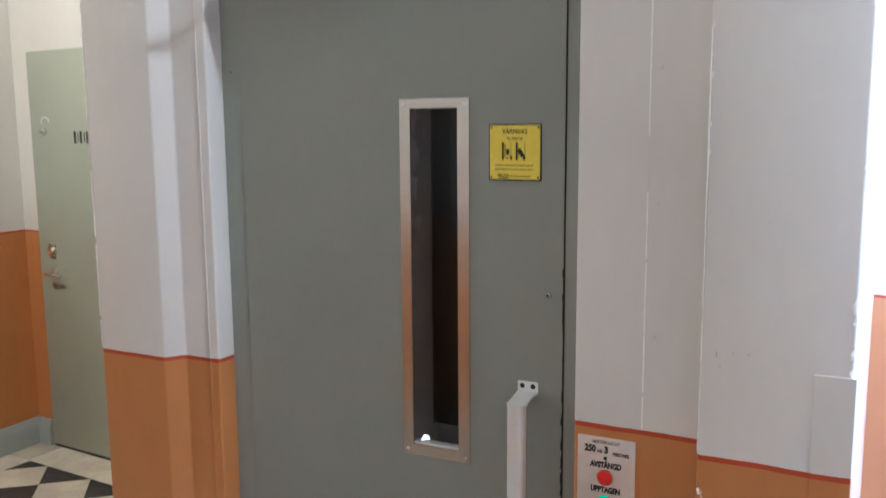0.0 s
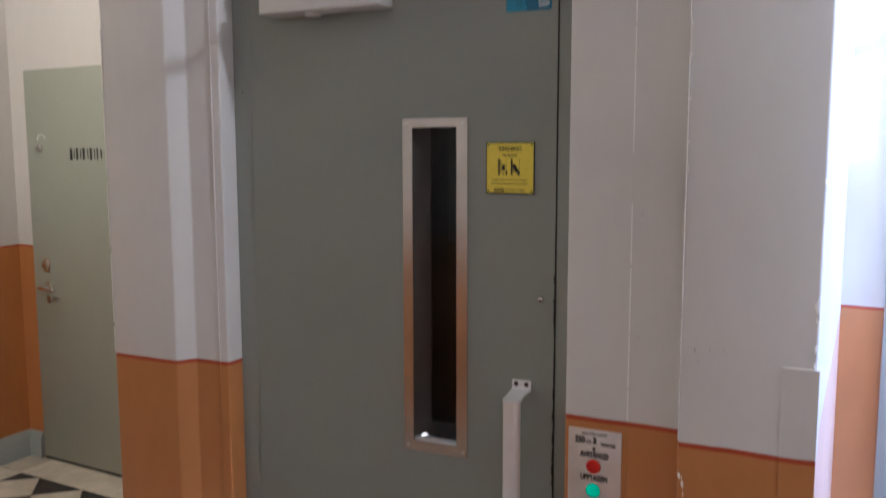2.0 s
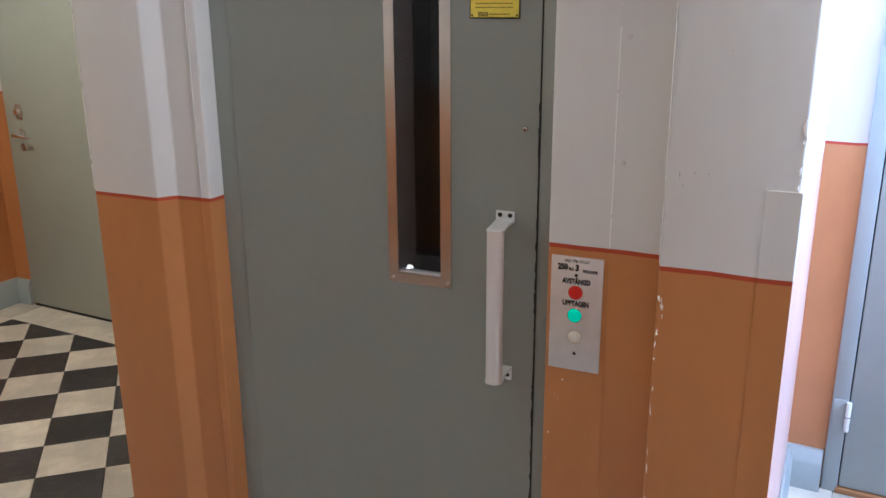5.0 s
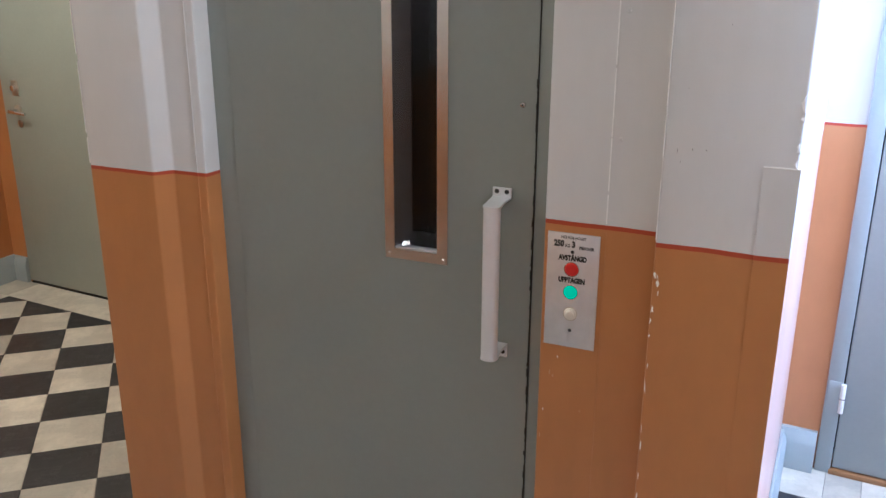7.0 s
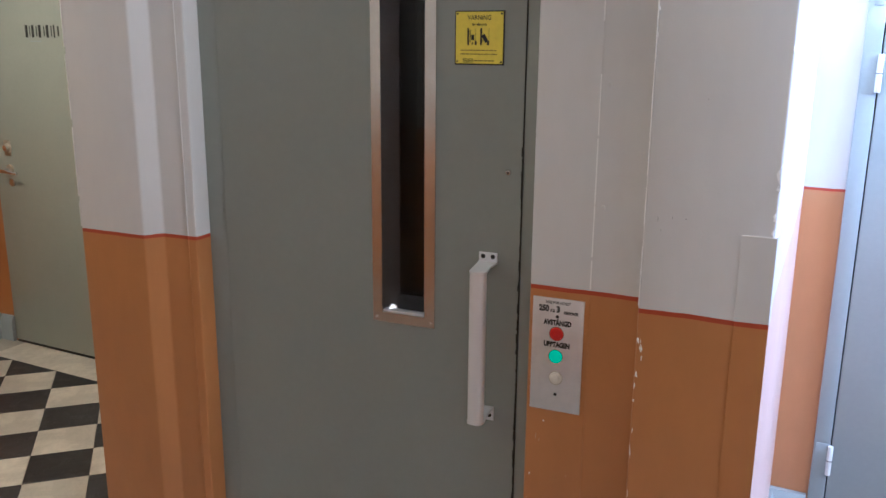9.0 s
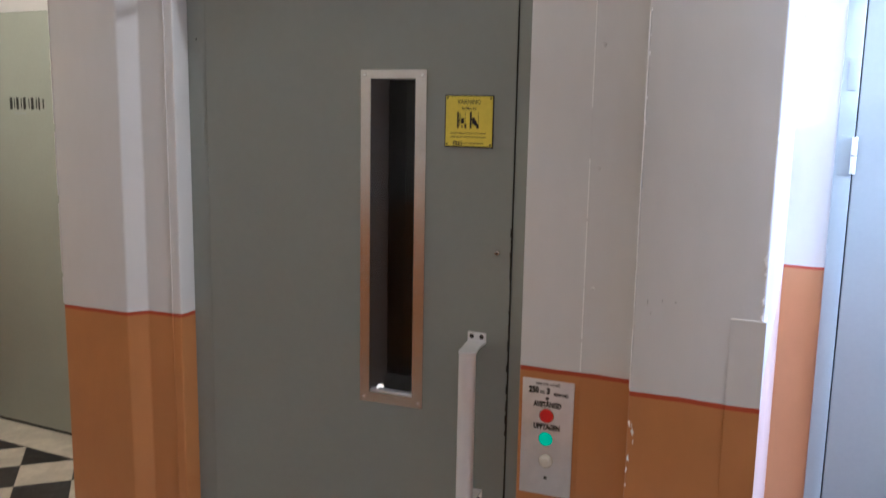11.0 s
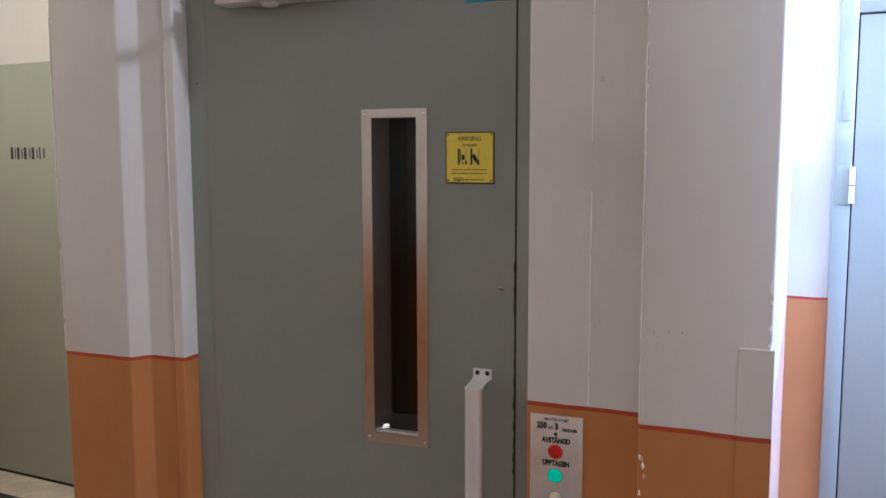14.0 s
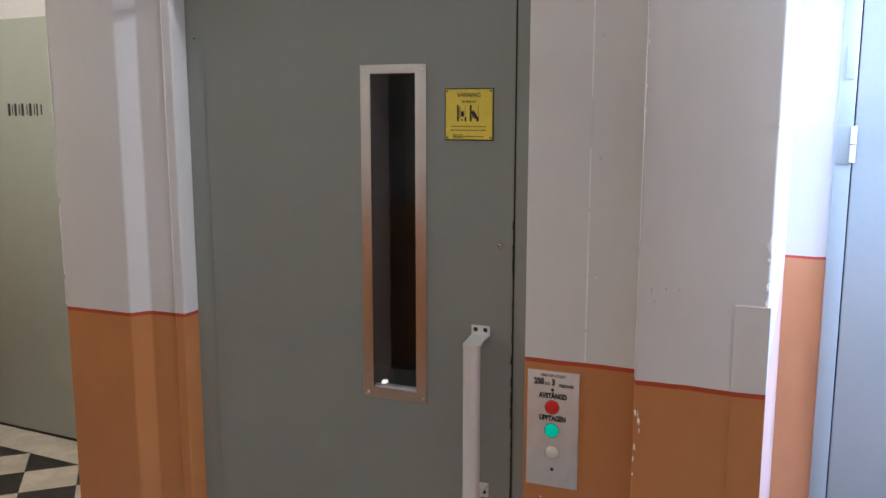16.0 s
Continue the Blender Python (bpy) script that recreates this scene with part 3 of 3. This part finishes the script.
part("end_cap", box(-1.1015, -1.0985, 1.4695, 1.5250, 1.9285, 1.9865, bevel=0.001), M_SILVER, cl)
part("spindle_cap", cyl((-0.985, 1.497, 1.929), (-0.985, 1.497, 1.920), 0.019, 0.016, bevel=0.002), M_SILVER, cl)
part("spindle", cyl((-1.000, 1.497, 1.986), (-1.000, 1.497, 2.000), 0.013), M_STEEL, cl)
ELBOW = Vector((-0.986, 1.250, 2.020))
def bar(a, b, w0, w1, t):
    a, b = Vector(a), Vector(b)
    d = (b - a).normalized()
    s = d.cross(Vector((0, 0, 1))).normalized()
    n = s.cross(d)
    bm = bmesh.new()
    q = []
    for p, w_ in ((a, w0), (b, w1)):
        q.append([bm.verts.new(p + s * sx * w_ / 2 + n * sz * t / 2) for sx, sz in ((-1, -1), (1, -1), (1, 1), (-1, 1))])
    for i in range(4):
        bm.faces.new((q[0][i], q[0][(i + 1) % 4], q[1][(i + 1) % 4], q[1][i]))
    bm.faces.new(q[0][::-1])
    bm.faces.new(q[1])
    bmesh.ops.recalc_face_normals(bm, faces=bm.faces)
    bmesh.ops.bevel(bm, geom=list(bm.edges), offset=min(t, w1) * 0.2, segments=2, affect="EDGES", profile=0.5)
    return bm
main = part("arm", bar((-1.001, 1.515, 2.001), ELBOW + Vector((0, -0.012, 0)), 0.027, 0.023, 0.014), M_CHROME, cl)
part("elbow_joint", cyl(ELBOW + Vector((0, 0, -0.008)), ELBOW + Vector((0, 0, 0.020)), 0.0125, bevel=0.003), M_CHROME, cl)
SHOE = Vector((-0.955, 1.500, 2.0220))
part("forearm", cyl(ELBOW + Vector((0, 0, 0.010)), SHOE, 0.0048, n=16), M_CHROME, cl)
part("forearm_tube", cyl(ELBOW + Vector((0, 0, 0.010)), ELBOW.lerp(SHOE, 0.47) + Vector((0, 0, 0.004)), 0.0105, 0.0085, n=20, bevel=0.002), M_CHROME, cl)
sh = part("shoe", box(-0.972, -0.926, 1.517, 1.5270, 2.011, 2.033, bevel=0.0012), M_LINING, cl, "dark worn steel bracket")
for z0, z1 in ((2.011, 2.0145), (2.0295, 2.033)):
    part("shoe_lug", box(-0.972, -0.926, 1.492, 1.518, z0, z1, bevel=0.0008), M_STEEL, sh)
part("shoe_web", box(-0.929, -0.926, 1.500, 1.518, 2.0147, 2.0293, bevel=0.0008), M_STEEL, sh)
part("pivot", cyl((-0.955, 1.500, 2.0085), (-0.955, 1.500, 2.0355), 0.0055, n=16, bevel=0.001), M_CHROME, sh)
part("screw", cyl((-0.9375, 1.5172, 2.022), (-0.9375, 1.5150, 2.022), 0.0048, 0.004, n=14), M_CHROME, sh)

# yellow warning sign
ys = thing("warning_sign", (-0.563, FY, 1.564), "yellow warning sign with black print screwed to the lift door", "sign")
part("border", box(-0.6125, -0.5135, FY - 0.0018, FY + 0.0003, 1.5635, 1.6625), M_BLACK, ys)
part("plate", box(-0.6105, -0.5158, FY - 0.0026, FY - 0.0015, 1.5660, 1.6606, bevel=0.0004, segs=1), M_YELLOW, ys)
SY = FY - 0.0029
letters("VARNING", 0.0125, -0.563, SY, 1.6495, M_BLACK, ys, squeeze=0.86)
letters("för klämrisk", 0.0066, -0.563, SY, 1.6375, M_BLACK, ys, squeeze=0.9)
def marks(name, rects, y, mat, parent, space=None):
    for x0, x1, z0, z1 in rects:
        part(name, box(x0, x1, y - 0.0003, y + 0.0006, z0, z1), mat, parent, space=space, smooth=False)
marks("pictogram", [(-0.587, -0.5835, 1.600, 1.631), (-0.582, -0.5805, 1.605, 1.628), (-0.579, -0.573, 1.609, 1.619), (-0.5715, -0.568, 1.600, 1.608), (-0.5705, -0.570, 1.608, 1.631),
                    (-0.561, -0.5575, 1.600, 1.631), (-0.5560, -0.5548, 1.606, 1.621), (-0.5475, -0.5430, 1.600, 1.608), (-0.544, -0.5435, 1.608, 1.631), (-0.578, -0.5755, 1.601, 1.605)], SY + 0.0003, M_BLACK, ys)
part("pictogram", bar((-0.5555, SY, 1.619), (-0.5475, SY, 1.606), 0.0006, 0.0006, 0.007), M_BLACK, ys, smooth=False)
def ragged(x0, x1, z, h, y, mat, parent, name="small_print"):
    x = x0
    rects = []
    while x < x1 - 0.001:
        w_ = min(rng.uniform(0.003, 0.010), x1 - x)
        rects.append((x, x + w_, z - h / 2, z + h / 2))
        x += w_ + 0.0011
    bm = bmesh.new()
    for a, b, c, d in rects:
        add_box(bm, a, b, y - 0.0002, y + 0.0006, c, d)
    part(name, bm, mat, parent, smooth=False)
M_FAINT = plain("thin_brown_print", (0.20, 0.15, 0.02), 0.5)
ragged(-0.6005, -0.5265, 1.5905, 0.0020, SY + 0.0003, M_FAINT, ys)
ragged(-0.6005, -0.5275, 1.5835, 0.0020, SY + 0.0003, M_FAINT, ys)
ragged(-0.573, -0.533, 1.5715, 0.0022, SY + 0.0003, M_FAINT, ys)
marks("emblem", [(-0.595, -0.586, 1.5738, 1.5752), (-0.595, -0.5937, 1.5715, 1.5752), (-0.595, -0.586, 1.5708, 1.5722), (-0.5873, -0.586, 1.5685, 1.5722), (-0.595, -0.576, 1.5680, 1.5692),
                 (-0.584, -0.5828, 1.5690, 1.5752), (-0.584, -0.5755, 1.5740, 1.5752), (-0.584, -0.5755, 1.5708, 1.5720), (-0.5767, -0.5755, 1.5680, 1.5752)], SY + 0.0003, M_BLACK, ys)
for x in (-0.607, -0.519):
    for z in (1.5695, 1.657):
        part("screw", cyl((x, FY - 0.0025, z), (x, FY - 0.0034, z), 0.0019, n=10), M_BLACK, ys)

# worn maker's mark on the closer
marks("worn_mark", [(-0.868, -0.858, 1.9425, 1.9440), (-0.868, -0.8665, 1.9385, 1.9440), (-0.860, -0.848, 1.9385, 1.9400), (-0.850, -0.840, 1.9425, 1.9440), (-0.8415, -0.840, 1.9385, 1.9440)], 1.4688, M_FRAME, cl)

# blue sticker
bs = thing("lift_sticker", (-0.5285, FY, 1.903), "worn blue sticker with white lettering on the lift door", "sign")
bo = [(-0.573, 1.906), (-0.571, 1.9035), (-0.486, 1.9035), (-0.484, 1.906), (-0.484, 1.9905), (-0.486, 1.993), (-0.571, 1.993), (-0.573, 1.9905)]
part("film", extrude_y(bo, FY - 0.0006, FY + 0.0003), M_BLUE, bs, smooth=False)
worn = [(-0.5725, 1.9045), (-0.533, 1.9045), (-0.531, 1.912), (-0.537, 1.917), (-0.535, 1.925), (-0.541, 1.930), (-0.543, 1.938), (-0.550, 1.937), (-0.553, 1.948), (-0.560, 1.944), (-0.566, 1.951), (-0.5725, 1.947)]
part("worn_patch", extrude_y(worn, FY - 0.0009, FY - 0.0004), M_BLUE_WORN, bs, "faded lighter blue patch", smooth=False)
BSY = FY - 0.0009
letters("Vid felanmälan", 0.0122, -0.5685, BSY, 1.9805, M_WHITE, bs, align="LEFT", squeeze=0.96)
letters("av hissen", 0.0122, -0.5685, BSY, 1.9665, M_WHITE, bs, align="LEFT", squeeze=0.96)
letters("Ring", 0.0075, -0.545, BSY, 1.9405, M_WHITE, bs, align="LEFT")
marks("number_bar", [(-0.545, -0.5385, 1.9315, 1.9350), (-0.5365, -0.5265, 1.9315, 1.9350), (-0.5245, -0.5175, 1.9315, 1.9350), (-0.5155, -0.5090, 1.9315, 1.9350)], BSY, M_PALEBLUE, bs)
marks("emblem", [(-0.509, -0.4995, 1.9205, 1.9222), (-0.509, -0.5075, 1.9175, 1.9222), (-0.509, -0.4995, 1.9165, 1.9180), (-0.501, -0.4995, 1.9130, 1.9180), (-0.509, -0.490, 1.9125, 1.9140),
                 (-0.4975, -0.496, 1.9140, 1.9222), (-0.4975, -0.489, 1.9205, 1.9222), (-0.4975, -0.489, 1.9165, 1.9180), (-0.4905, -0.489, 1.9125, 1.9222), (-0.509, -0.491, 1.9095, 1.9104)], BSY, M_WHITE, bs)
marks("dark_trace", [(-0.552, -0.550, 1.912, 1.921), (-0.547, -0.545, 1.910, 1.918), (-0.5435, -0.541, 1.913, 1.922), (-0.5525, -0.541, 1.9225, 1.9240)], BSY - 0.0003, M_BLUE, bs)

CUR[0] = I4

# control panel
PY = 1.492
cp = thing("lift_control_panel", (-0.379, PY, 0.906), "satin metal lift call panel with red, green and ivory buttons", "control panel")
part("plate", box(-0.429, -0.329, PY - 0.0035, PY + 0.0003, 0.906, 1.135, bevel=0.0007), M_PLATE, cp)
TY = PY - 0.0038
letters("HISS FÖR HÖGST", 0.0078, -0.379, TY, 1.1265, M_BLACK, cp, squeeze=0.80, bold=0.00012)
letters("250", 0.0160, -0.4065, TY, 1.1135, M_BLACK, cp, squeeze=0.80, bold=0.0009)
letters("KG", 0.0082, -0.3895, TY, 1.1105, M_BLACK, cp, squeeze=0.80, bold=0.0003)
letters("3", 0.0160, -0.3785, TY, 1.1135, M_BLACK, cp, squeeze=0.88, bold=0.0009)
letters("PERSONER", 0.0082, -0.3535, TY, 1.1085, M_BLACK, cp, squeeze=0.72, bold=0.0003)
letters("AVSTÄNGD", 0.0138, -0.379, TY, 1.0865, M_BLACK, cp, squeeze=0.74, bold=0.0008)
letters("UPPTAGEN", 0.0138, -0.379, TY, 1.0425, M_BLACK, cp, squeeze=0.74, bold=0.0008)
for z, r, mat, lab in ((1.0650, 0.0138, M_RED, "red signal lens"), (1.0190, 0.0138, M_GREEN, "lit green signal lens")):
    bz = part("lamp", cyl((-0.380, PY - 0.003, z), (-0.380, PY - 0.0065, z), r, r * 0.93, n=36, bevel=0.0012), mat, cp, lab)
    part("bezel", cyl((-0.380, PY - 0.003, z), (-0.380, PY - 0.0045, z), r + 0.0008, n=36), M_STEEL, bz)
bt = part("call_button", cyl((-0.3785, PY - 0.003, 0.9750), (-0.3785, PY - 0.0065, 0.9750), 0.0128, 0.0118, n=32, bevel=0.001), M_CREAM, cp, "ivory call button")
part("bezel", cyl((-0.3785, PY - 0.0030, 0.9750), (-0.3785, PY - 0.0042, 0.9750), 0.0140, n=32), M_NICKEL, bt)
part("button_core", cyl((-0.3785, PY - 0.006, 0.9755), (-0.3785, PY - 0.0105, 0.9755), 0.0085, 0.0075, n=28, bevel=0.0015), M_CREAM, bt)
part("screw", cyl((-0.380, PY - 0.003, 1.0990), (-0.380, PY - 0.0045, 1.0990), 0.0036, 0.003, n=14), M_BLACK, cp)
part("screw", cyl((-0.378, PY - 0.003, 0.9410), (-0.378, PY - 0.0045, 0.9410), 0.0036, 0.003, n=14), M_BLACK, cp)

# ---- doors in the back wall
d2 = thing("door_2", (-3.36, 3.05, 0.0), "closed flush grey-green flat door with dark lettering", "door", kind="structure")
part("leaf", box(0.0, 0.91, -0.010, 0.045, 0.015, 2.060, bevel=0.003), M_FLAT_DOOR, d2, space=BACK)
# black strip puts the dark of the gap below the leaf into colour
part("threshold", box(0.0, 0.92, -0.004, 0.12, -0.004, 0.006), M_BLACK, d2, space=BACK)
part("back_board", box(-0.02, 0.94, 0.17, 0.19, 0.0, 2.09), M_BLACK, d2, space=BACK)
def u_of(x):
    return (x + 3.814) / cos(0.061)
kn = part("bell_knob", cyl((u_of(-3.706), -0.010, 1.664), (u_of(-3.706), -0.030, 1.664), 0.022, 0.018, bevel=0.004), M_CHROME, d2, "round chrome bell knob", space=BACK)
part("knob_button", cyl((u_of(-3.706), -0.029, 1.664), (u_of(-3.706), -0.036, 1.664), 0.009, bevel=0.002), M_STEEL, kn, space=BACK)
arc = bmesh.new()
for i in range(9):
    a0 = pi * (0.0 + i / 8)
    add_cyl(arc, (u_of(-3.694) + 0.030 * cos(a0), -0.012, 1.712 + 0.022 * sin(a0)), (u_of(-3.694) + 0.030 * cos(a0 + 0.35), -0.012, 1.712 + 0.022 * sin(a0 + 0.35)), 0.0028, n=8)
part("clear_hook", arc, M_WHITE, d2, space=BACK)
lk = part("lock_rosette", cyl((u_of(-3.708), -0.009, 1.060), (u_of(-3.708), -0.020, 1.060), 0.030, 0.027, bevel=0.003), M_NICKEL, d2, "worn nickel lock", space=BACK)
part("lock_plate", box(u_of(-3.708) - 0.024, u_of(-3.708) + 0.024, -0.014, -0.009, 1.020, 1.098, bevel=0.002), M_NICKEL, lk, space=BACK)
part("cylinder", cyl((u_of(-3.708), -0.019, 1.060), (u_of(-3.708), -0.030, 1.060), 0.015, bevel=0.002), M_CHROME, lk, space=BACK)
lv = part("lever_handle", cyl((u_of(-3.704), -0.009, 0.950), (u_of(-3.704), -0.019, 0.950), 0.026, 0.024, bevel=0.002), M_NICKEL, d2, "worn nickel lever handle", space=BACK)
part("neck", cyl((u_of(-3.704), -0.015, 0.950), (u_of(-3.704), -0.062, 0.946), 0.009, 0.008), M_CHROME, lv, space=BACK)
part("lever", cyl((u_of(-3.704) - 0.012, -0.060, 0.946), (u_of(-3.704) + 0.105, -0.056, 0.940), 0.0095, 0.0075, bevel=0.003), M_CHROME, lv, space=BACK)
part("key_plate", cyl((u_of(-3.704), -0.009, 0.880), (u_of(-3.704), -0.014, 0.880), 0.020, 0.018, bevel=0.001), M_NICKEL, lv, space=BACK)
# dark lettering on the flat door as plain bars
u = u_of(-3.482)
bars = []
for thick, thin, gap in ((0.017, 0.005, 0.012), (0.015, 0.006, 0.016), (0.016, 0.006, 0.020), (0.016, 0.006, 0.017), (0.009, 0.009, 0.019)):
    bars += [(u, u + thick, 1.606, 1.664), (u + thick + gap, u + thick + gap + thin, 1.612, 1.659)]
    u += thick + gap + thin + 0.011
marks("lettering_bar", bars, -0.0104, M_BLACK, d2, space=BACK)
marks("small_print", [(u_of(-3.455), u_of(-3.375), 1.586, 1.591)], -0.0104, M_BASE, d2, space=BACK)

d3 = thing("door_3", (0.62, 2.82, 0.0), "closed grey-blue painted door in a wide frame", "door", kind="structure")
for u0, u1, z0, z1 in ((3.968, 4.017, 0.0, 2.083), (4.836, 4.88, 0.0, 2.083), (4.017, 4.836, 2.034, 2.083)):
    part("door_frame", box(u0, u1, -0.014, -0.0005 if z0 > 9 else 0.10, z0, z1, bevel=0.003), M_BASE, d3, space=BACK)
lf = part("leaf", box(4.021, 4.831, -0.008, 0.036, 0.022, 2.029, bevel=0.003), M_BASE, d3, space=BACK)
part("threshold", box(4.012, 4.836, -0.020, 0.10, 0.0, 0.018, bevel=0.003), M_WOOD, d3, "worn brown wooden threshold", space=BACK)
part("back_board", box(3.94, 4.91, 0.18, 0.20, 0.0, 2.12), M_BLACK, d3, space=BACK)
for z0, z1 in ((1.470, 1.580), (0.232, 0.334)):
    hg = part("hinge", cyl((4.0190, -0.020, z0), (4.0190, -0.020, z1), 0.0085, n=18, bevel=0.001), M_FRAME, d3, "painted lift-off hinge", space=BACK)
    part("hinge_plate", box(3.975, 4.012, -0.0165, -0.0135, z0 - 0.004, z1 + 0.004, bevel=0.0008), M_BASE, hg, space=BACK)
    part("hinge_joint", cyl((4.0190, -0.020, (z0 + z1) / 2 - 0.0012), (4.0190, -0.020, (z0 + z1) / 2 + 0.0012), 0.0092, n=18), M_BLACK, hg, space=BACK)
part("frame_plate", box(3.985, 4.011, -0.0172, -0.0135, 1.718, 1.815, bevel=0.0008), M_BASE, d3, space=BACK)

# ---- ceiling lamps (above the picture)
def ceiling_lamp(x, y, power, colour):
    t_ = thing("ceiling_lamp", (x, y, CEIL), "round opal glass ceiling lamp", "ceiling lamp", "hall lamps")
    part("base", cyl((x, y, CEIL), (x, y, CEIL - 0.03), 0.08, bevel=0.004), M_FRAME, t_)
    bm = bmesh.new()
    bmesh.ops.create_uvsphere(bm, u_segments=24, v_segments=14, radius=0.10, matrix=Matrix.Translation((x, y, CEIL - 0.11)))
    globe = part("globe", bm, M_LAMP, t_)
    globe.visible_shadow = False
    d = bpy.data.lights.new("lamp_light", "POINT")
    d.energy, d.color, d.shadow_soft_size = power, colour, 0.10
    o = new("lamp_light", d)
    o.location = (x, y, CEIL - 0.11)
for spec in LAMPS:
    ceiling_lamp(*spec)

# ---- the floor: chequered stone laid diagonally inside a white border
DIAG, T0 = 0.327, Vector((-3.608, 2.861))
PHI = -0.061
U_MIN, U_MAX, V_MAX, V_MIN = -0.142, 5.9, 0.0, -3.35
fl = structure("floor", box(-4.15, 2.85, -0.95, 3.35, -0.12, -0.004), M_GROUT, "chequered black and white stone floor with a white border", "floor")
UV = pose(T0.x, T0.y, 0, 0, 0, math.degrees(PHI))

def clip(poly, axis, limit, sign):
    out = []
    for i, p in enumerate(poly):
        q = poly[(i + 1) % len(poly)]
        dp, dq = sign * (p[axis] - limit), sign * (q[axis] - limit)
        if dp <= 0:
            out.append(p)
        if (dp < 0 < dq) or (dq < 0 < dp):
            k = dp / (dp - dq)
            out.append((p[0] + k * (q[0] - p[0]), p[1] + k * (q[1] - p[1])))
    return out

def slab(poly, c, gap=0.0012, edge=0.0022, top=0.0):
    """Vertices and faces of one stone with a worn, bevelled edge."""
    def inset(k):
        r = []
        for p in poly:
            d = Vector(p) - Vector(c)
            l = max(d.length, 1e-6)
            r.append(Vector(c) + d * max(0.0, (l - k)) / l)
        return r
    a, b = inset(gap), inset(gap + edge)
    n = len(poly)
    vs = [(*p, -0.006) for p in a] + [(*p, top - 0.0012) for p in a] + [(*p, top) for p in b]
    fs = [(i, (i + 1) % n, n + (i + 1) % n, n + i) for i in range(n)] + [(n + i, n + (i + 1) % n, 2 * n + (i + 1) % n, 2 * n + i) for i in range(n)] + [tuple(range(2 * n, 3 * n))]
    return vs, fs

def stone_mesh(name, vs, fs, mat):
    me = bpy.data.meshes.new(name)
    me.from_pydata(vs, [], fs)
    me.materials.append(mat)
    return me

h = DIAG / 2
WHOLE = [(-h, 0), (0, -h), (h, 0), (0, h)]
whole = {}
for k, mt in (("black", M_SLATE), ("white", M_MARBLE)):
    whole[k] = stone_mesh("tile", *slab(WHOLE, (0, 0)), mt)
rest = {"black": ([], []), "white": ([], [])}
count = 0
for i in range(-2, 40):
    for j in range(-24, 24):
        cu_, cv_ = (i + j + 1) * h, (j - i) * h
        poly = [(cu_ + a, cv_ + b) for a, b in WHOLE]
        cut = poly
        for axis, lim, sg in ((0, U_MIN, -1), (0, U_MAX, 1), (1, V_MAX, 1), (1, V_MIN, -1)):
            cut = clip(cut, axis, lim, sg) if len(cut) > 2 else []
        if len(cut) < 3:
            continue
        mid = (sum(p[0] for p in cut) / len(cut), sum(p[1] for p in cut) / len(cut))
        area = abs(sum(p[0] * q[1] - q[0] * p[1] for p, q in zip(cut, cut[1:] + cut[:1]))) / 2
        if area < 1e-4:
            continue
        kind = "black" if (i + j) % 2 == 0 else "white"
        wx = UV @ Vector((mid[0], mid[1], 0))
        near = wx.x < -1.45 or (wx.x > -0.05 and wx.x < 0.8 and wx.y > 2.0)
        full = area > 0.98 * DIAG * DIAG / 2
        tilt = pose(0, 0, rng.uniform(-0.0006, 0.0004), rng.uniform(-0.15, 0.15), rng.uniform(-0.15, 0.15), 0)
        if near and count < 300:
            count += 1
            if full:
                ob = new("tile", whole[kind])
                ob.matrix_world = UV @ pose(cu_, cv_, 0) @ tilt @ pose(0, 0, 0, 0, 0, 90 * rng.randrange(4))
            else:
                c0 = (mid[0], mid[1])
                ob = new("tile", stone_mesh("tile", *slab([(p[0] - c0[0], p[1] - c0[1]) for p in cut], (0, 0)), M_SLATE if kind == "black" else M_MARBLE))
                ob.matrix_world = UV @ pose(c0[0], c0[1], 0) @ tilt
            ob.parent = fl
        else:
            vs, fs = slab(cut, mid)
            V_, F_ = rest[kind]
            off = len(V_)
            V_ += [tuple(UV @ Vector(v)) for v in vs]
            F_ += [tuple(k + off for k in f) for f in fs]
for kind, (V_, F_) in rest.items():
    ob = new("far_tiles", stone_mesh("far_tiles", V_, F_, M_SLATE if kind == "black" else M_MARBLE))
    ob.parent = fl
    tagged(ob, kind="stuff")

# white border slabs
def border(u0, u1, v0, v1):
    c = ((u0 + u1) / 2, (v0 + v1) / 2)
    poly = [(u0 - c[0], v0 - c[1]), (u1 - c[0], v0 - c[1]), (u1 - c[0], v1 - c[1]), (u0 - c[0], v1 - c[1])]
    ob = new("border_slab", stone_mesh("border_slab", *slab(poly, (0, 0), 0.001, 0.002), M_MARBLE))
    ob.matrix_world = UV @ pose(*c, rng.uniform(-0.0005, 0.0003))
    ob.parent = fl
u = U_MIN - 0.22
for w_ in (0.20, 1.02, 0.98, 1.0, 0.95, 0.11, 0.95, 0.9, 0.4):
    border(u, u + w_, V_MAX, V_MAX + 0.26)
    u += w_
v = V_MAX
while v > V_MIN:
    border(U_MIN - 0.24, U_MIN, max(v - 0.95, V_MIN), v)
    v -= 0.95
border(U_MIN - 0.18, U_MAX, V_MIN - 0.22, V_MIN)
border(U_MAX, U_MAX + 0.30, V_MIN, V_MAX + 0.2)
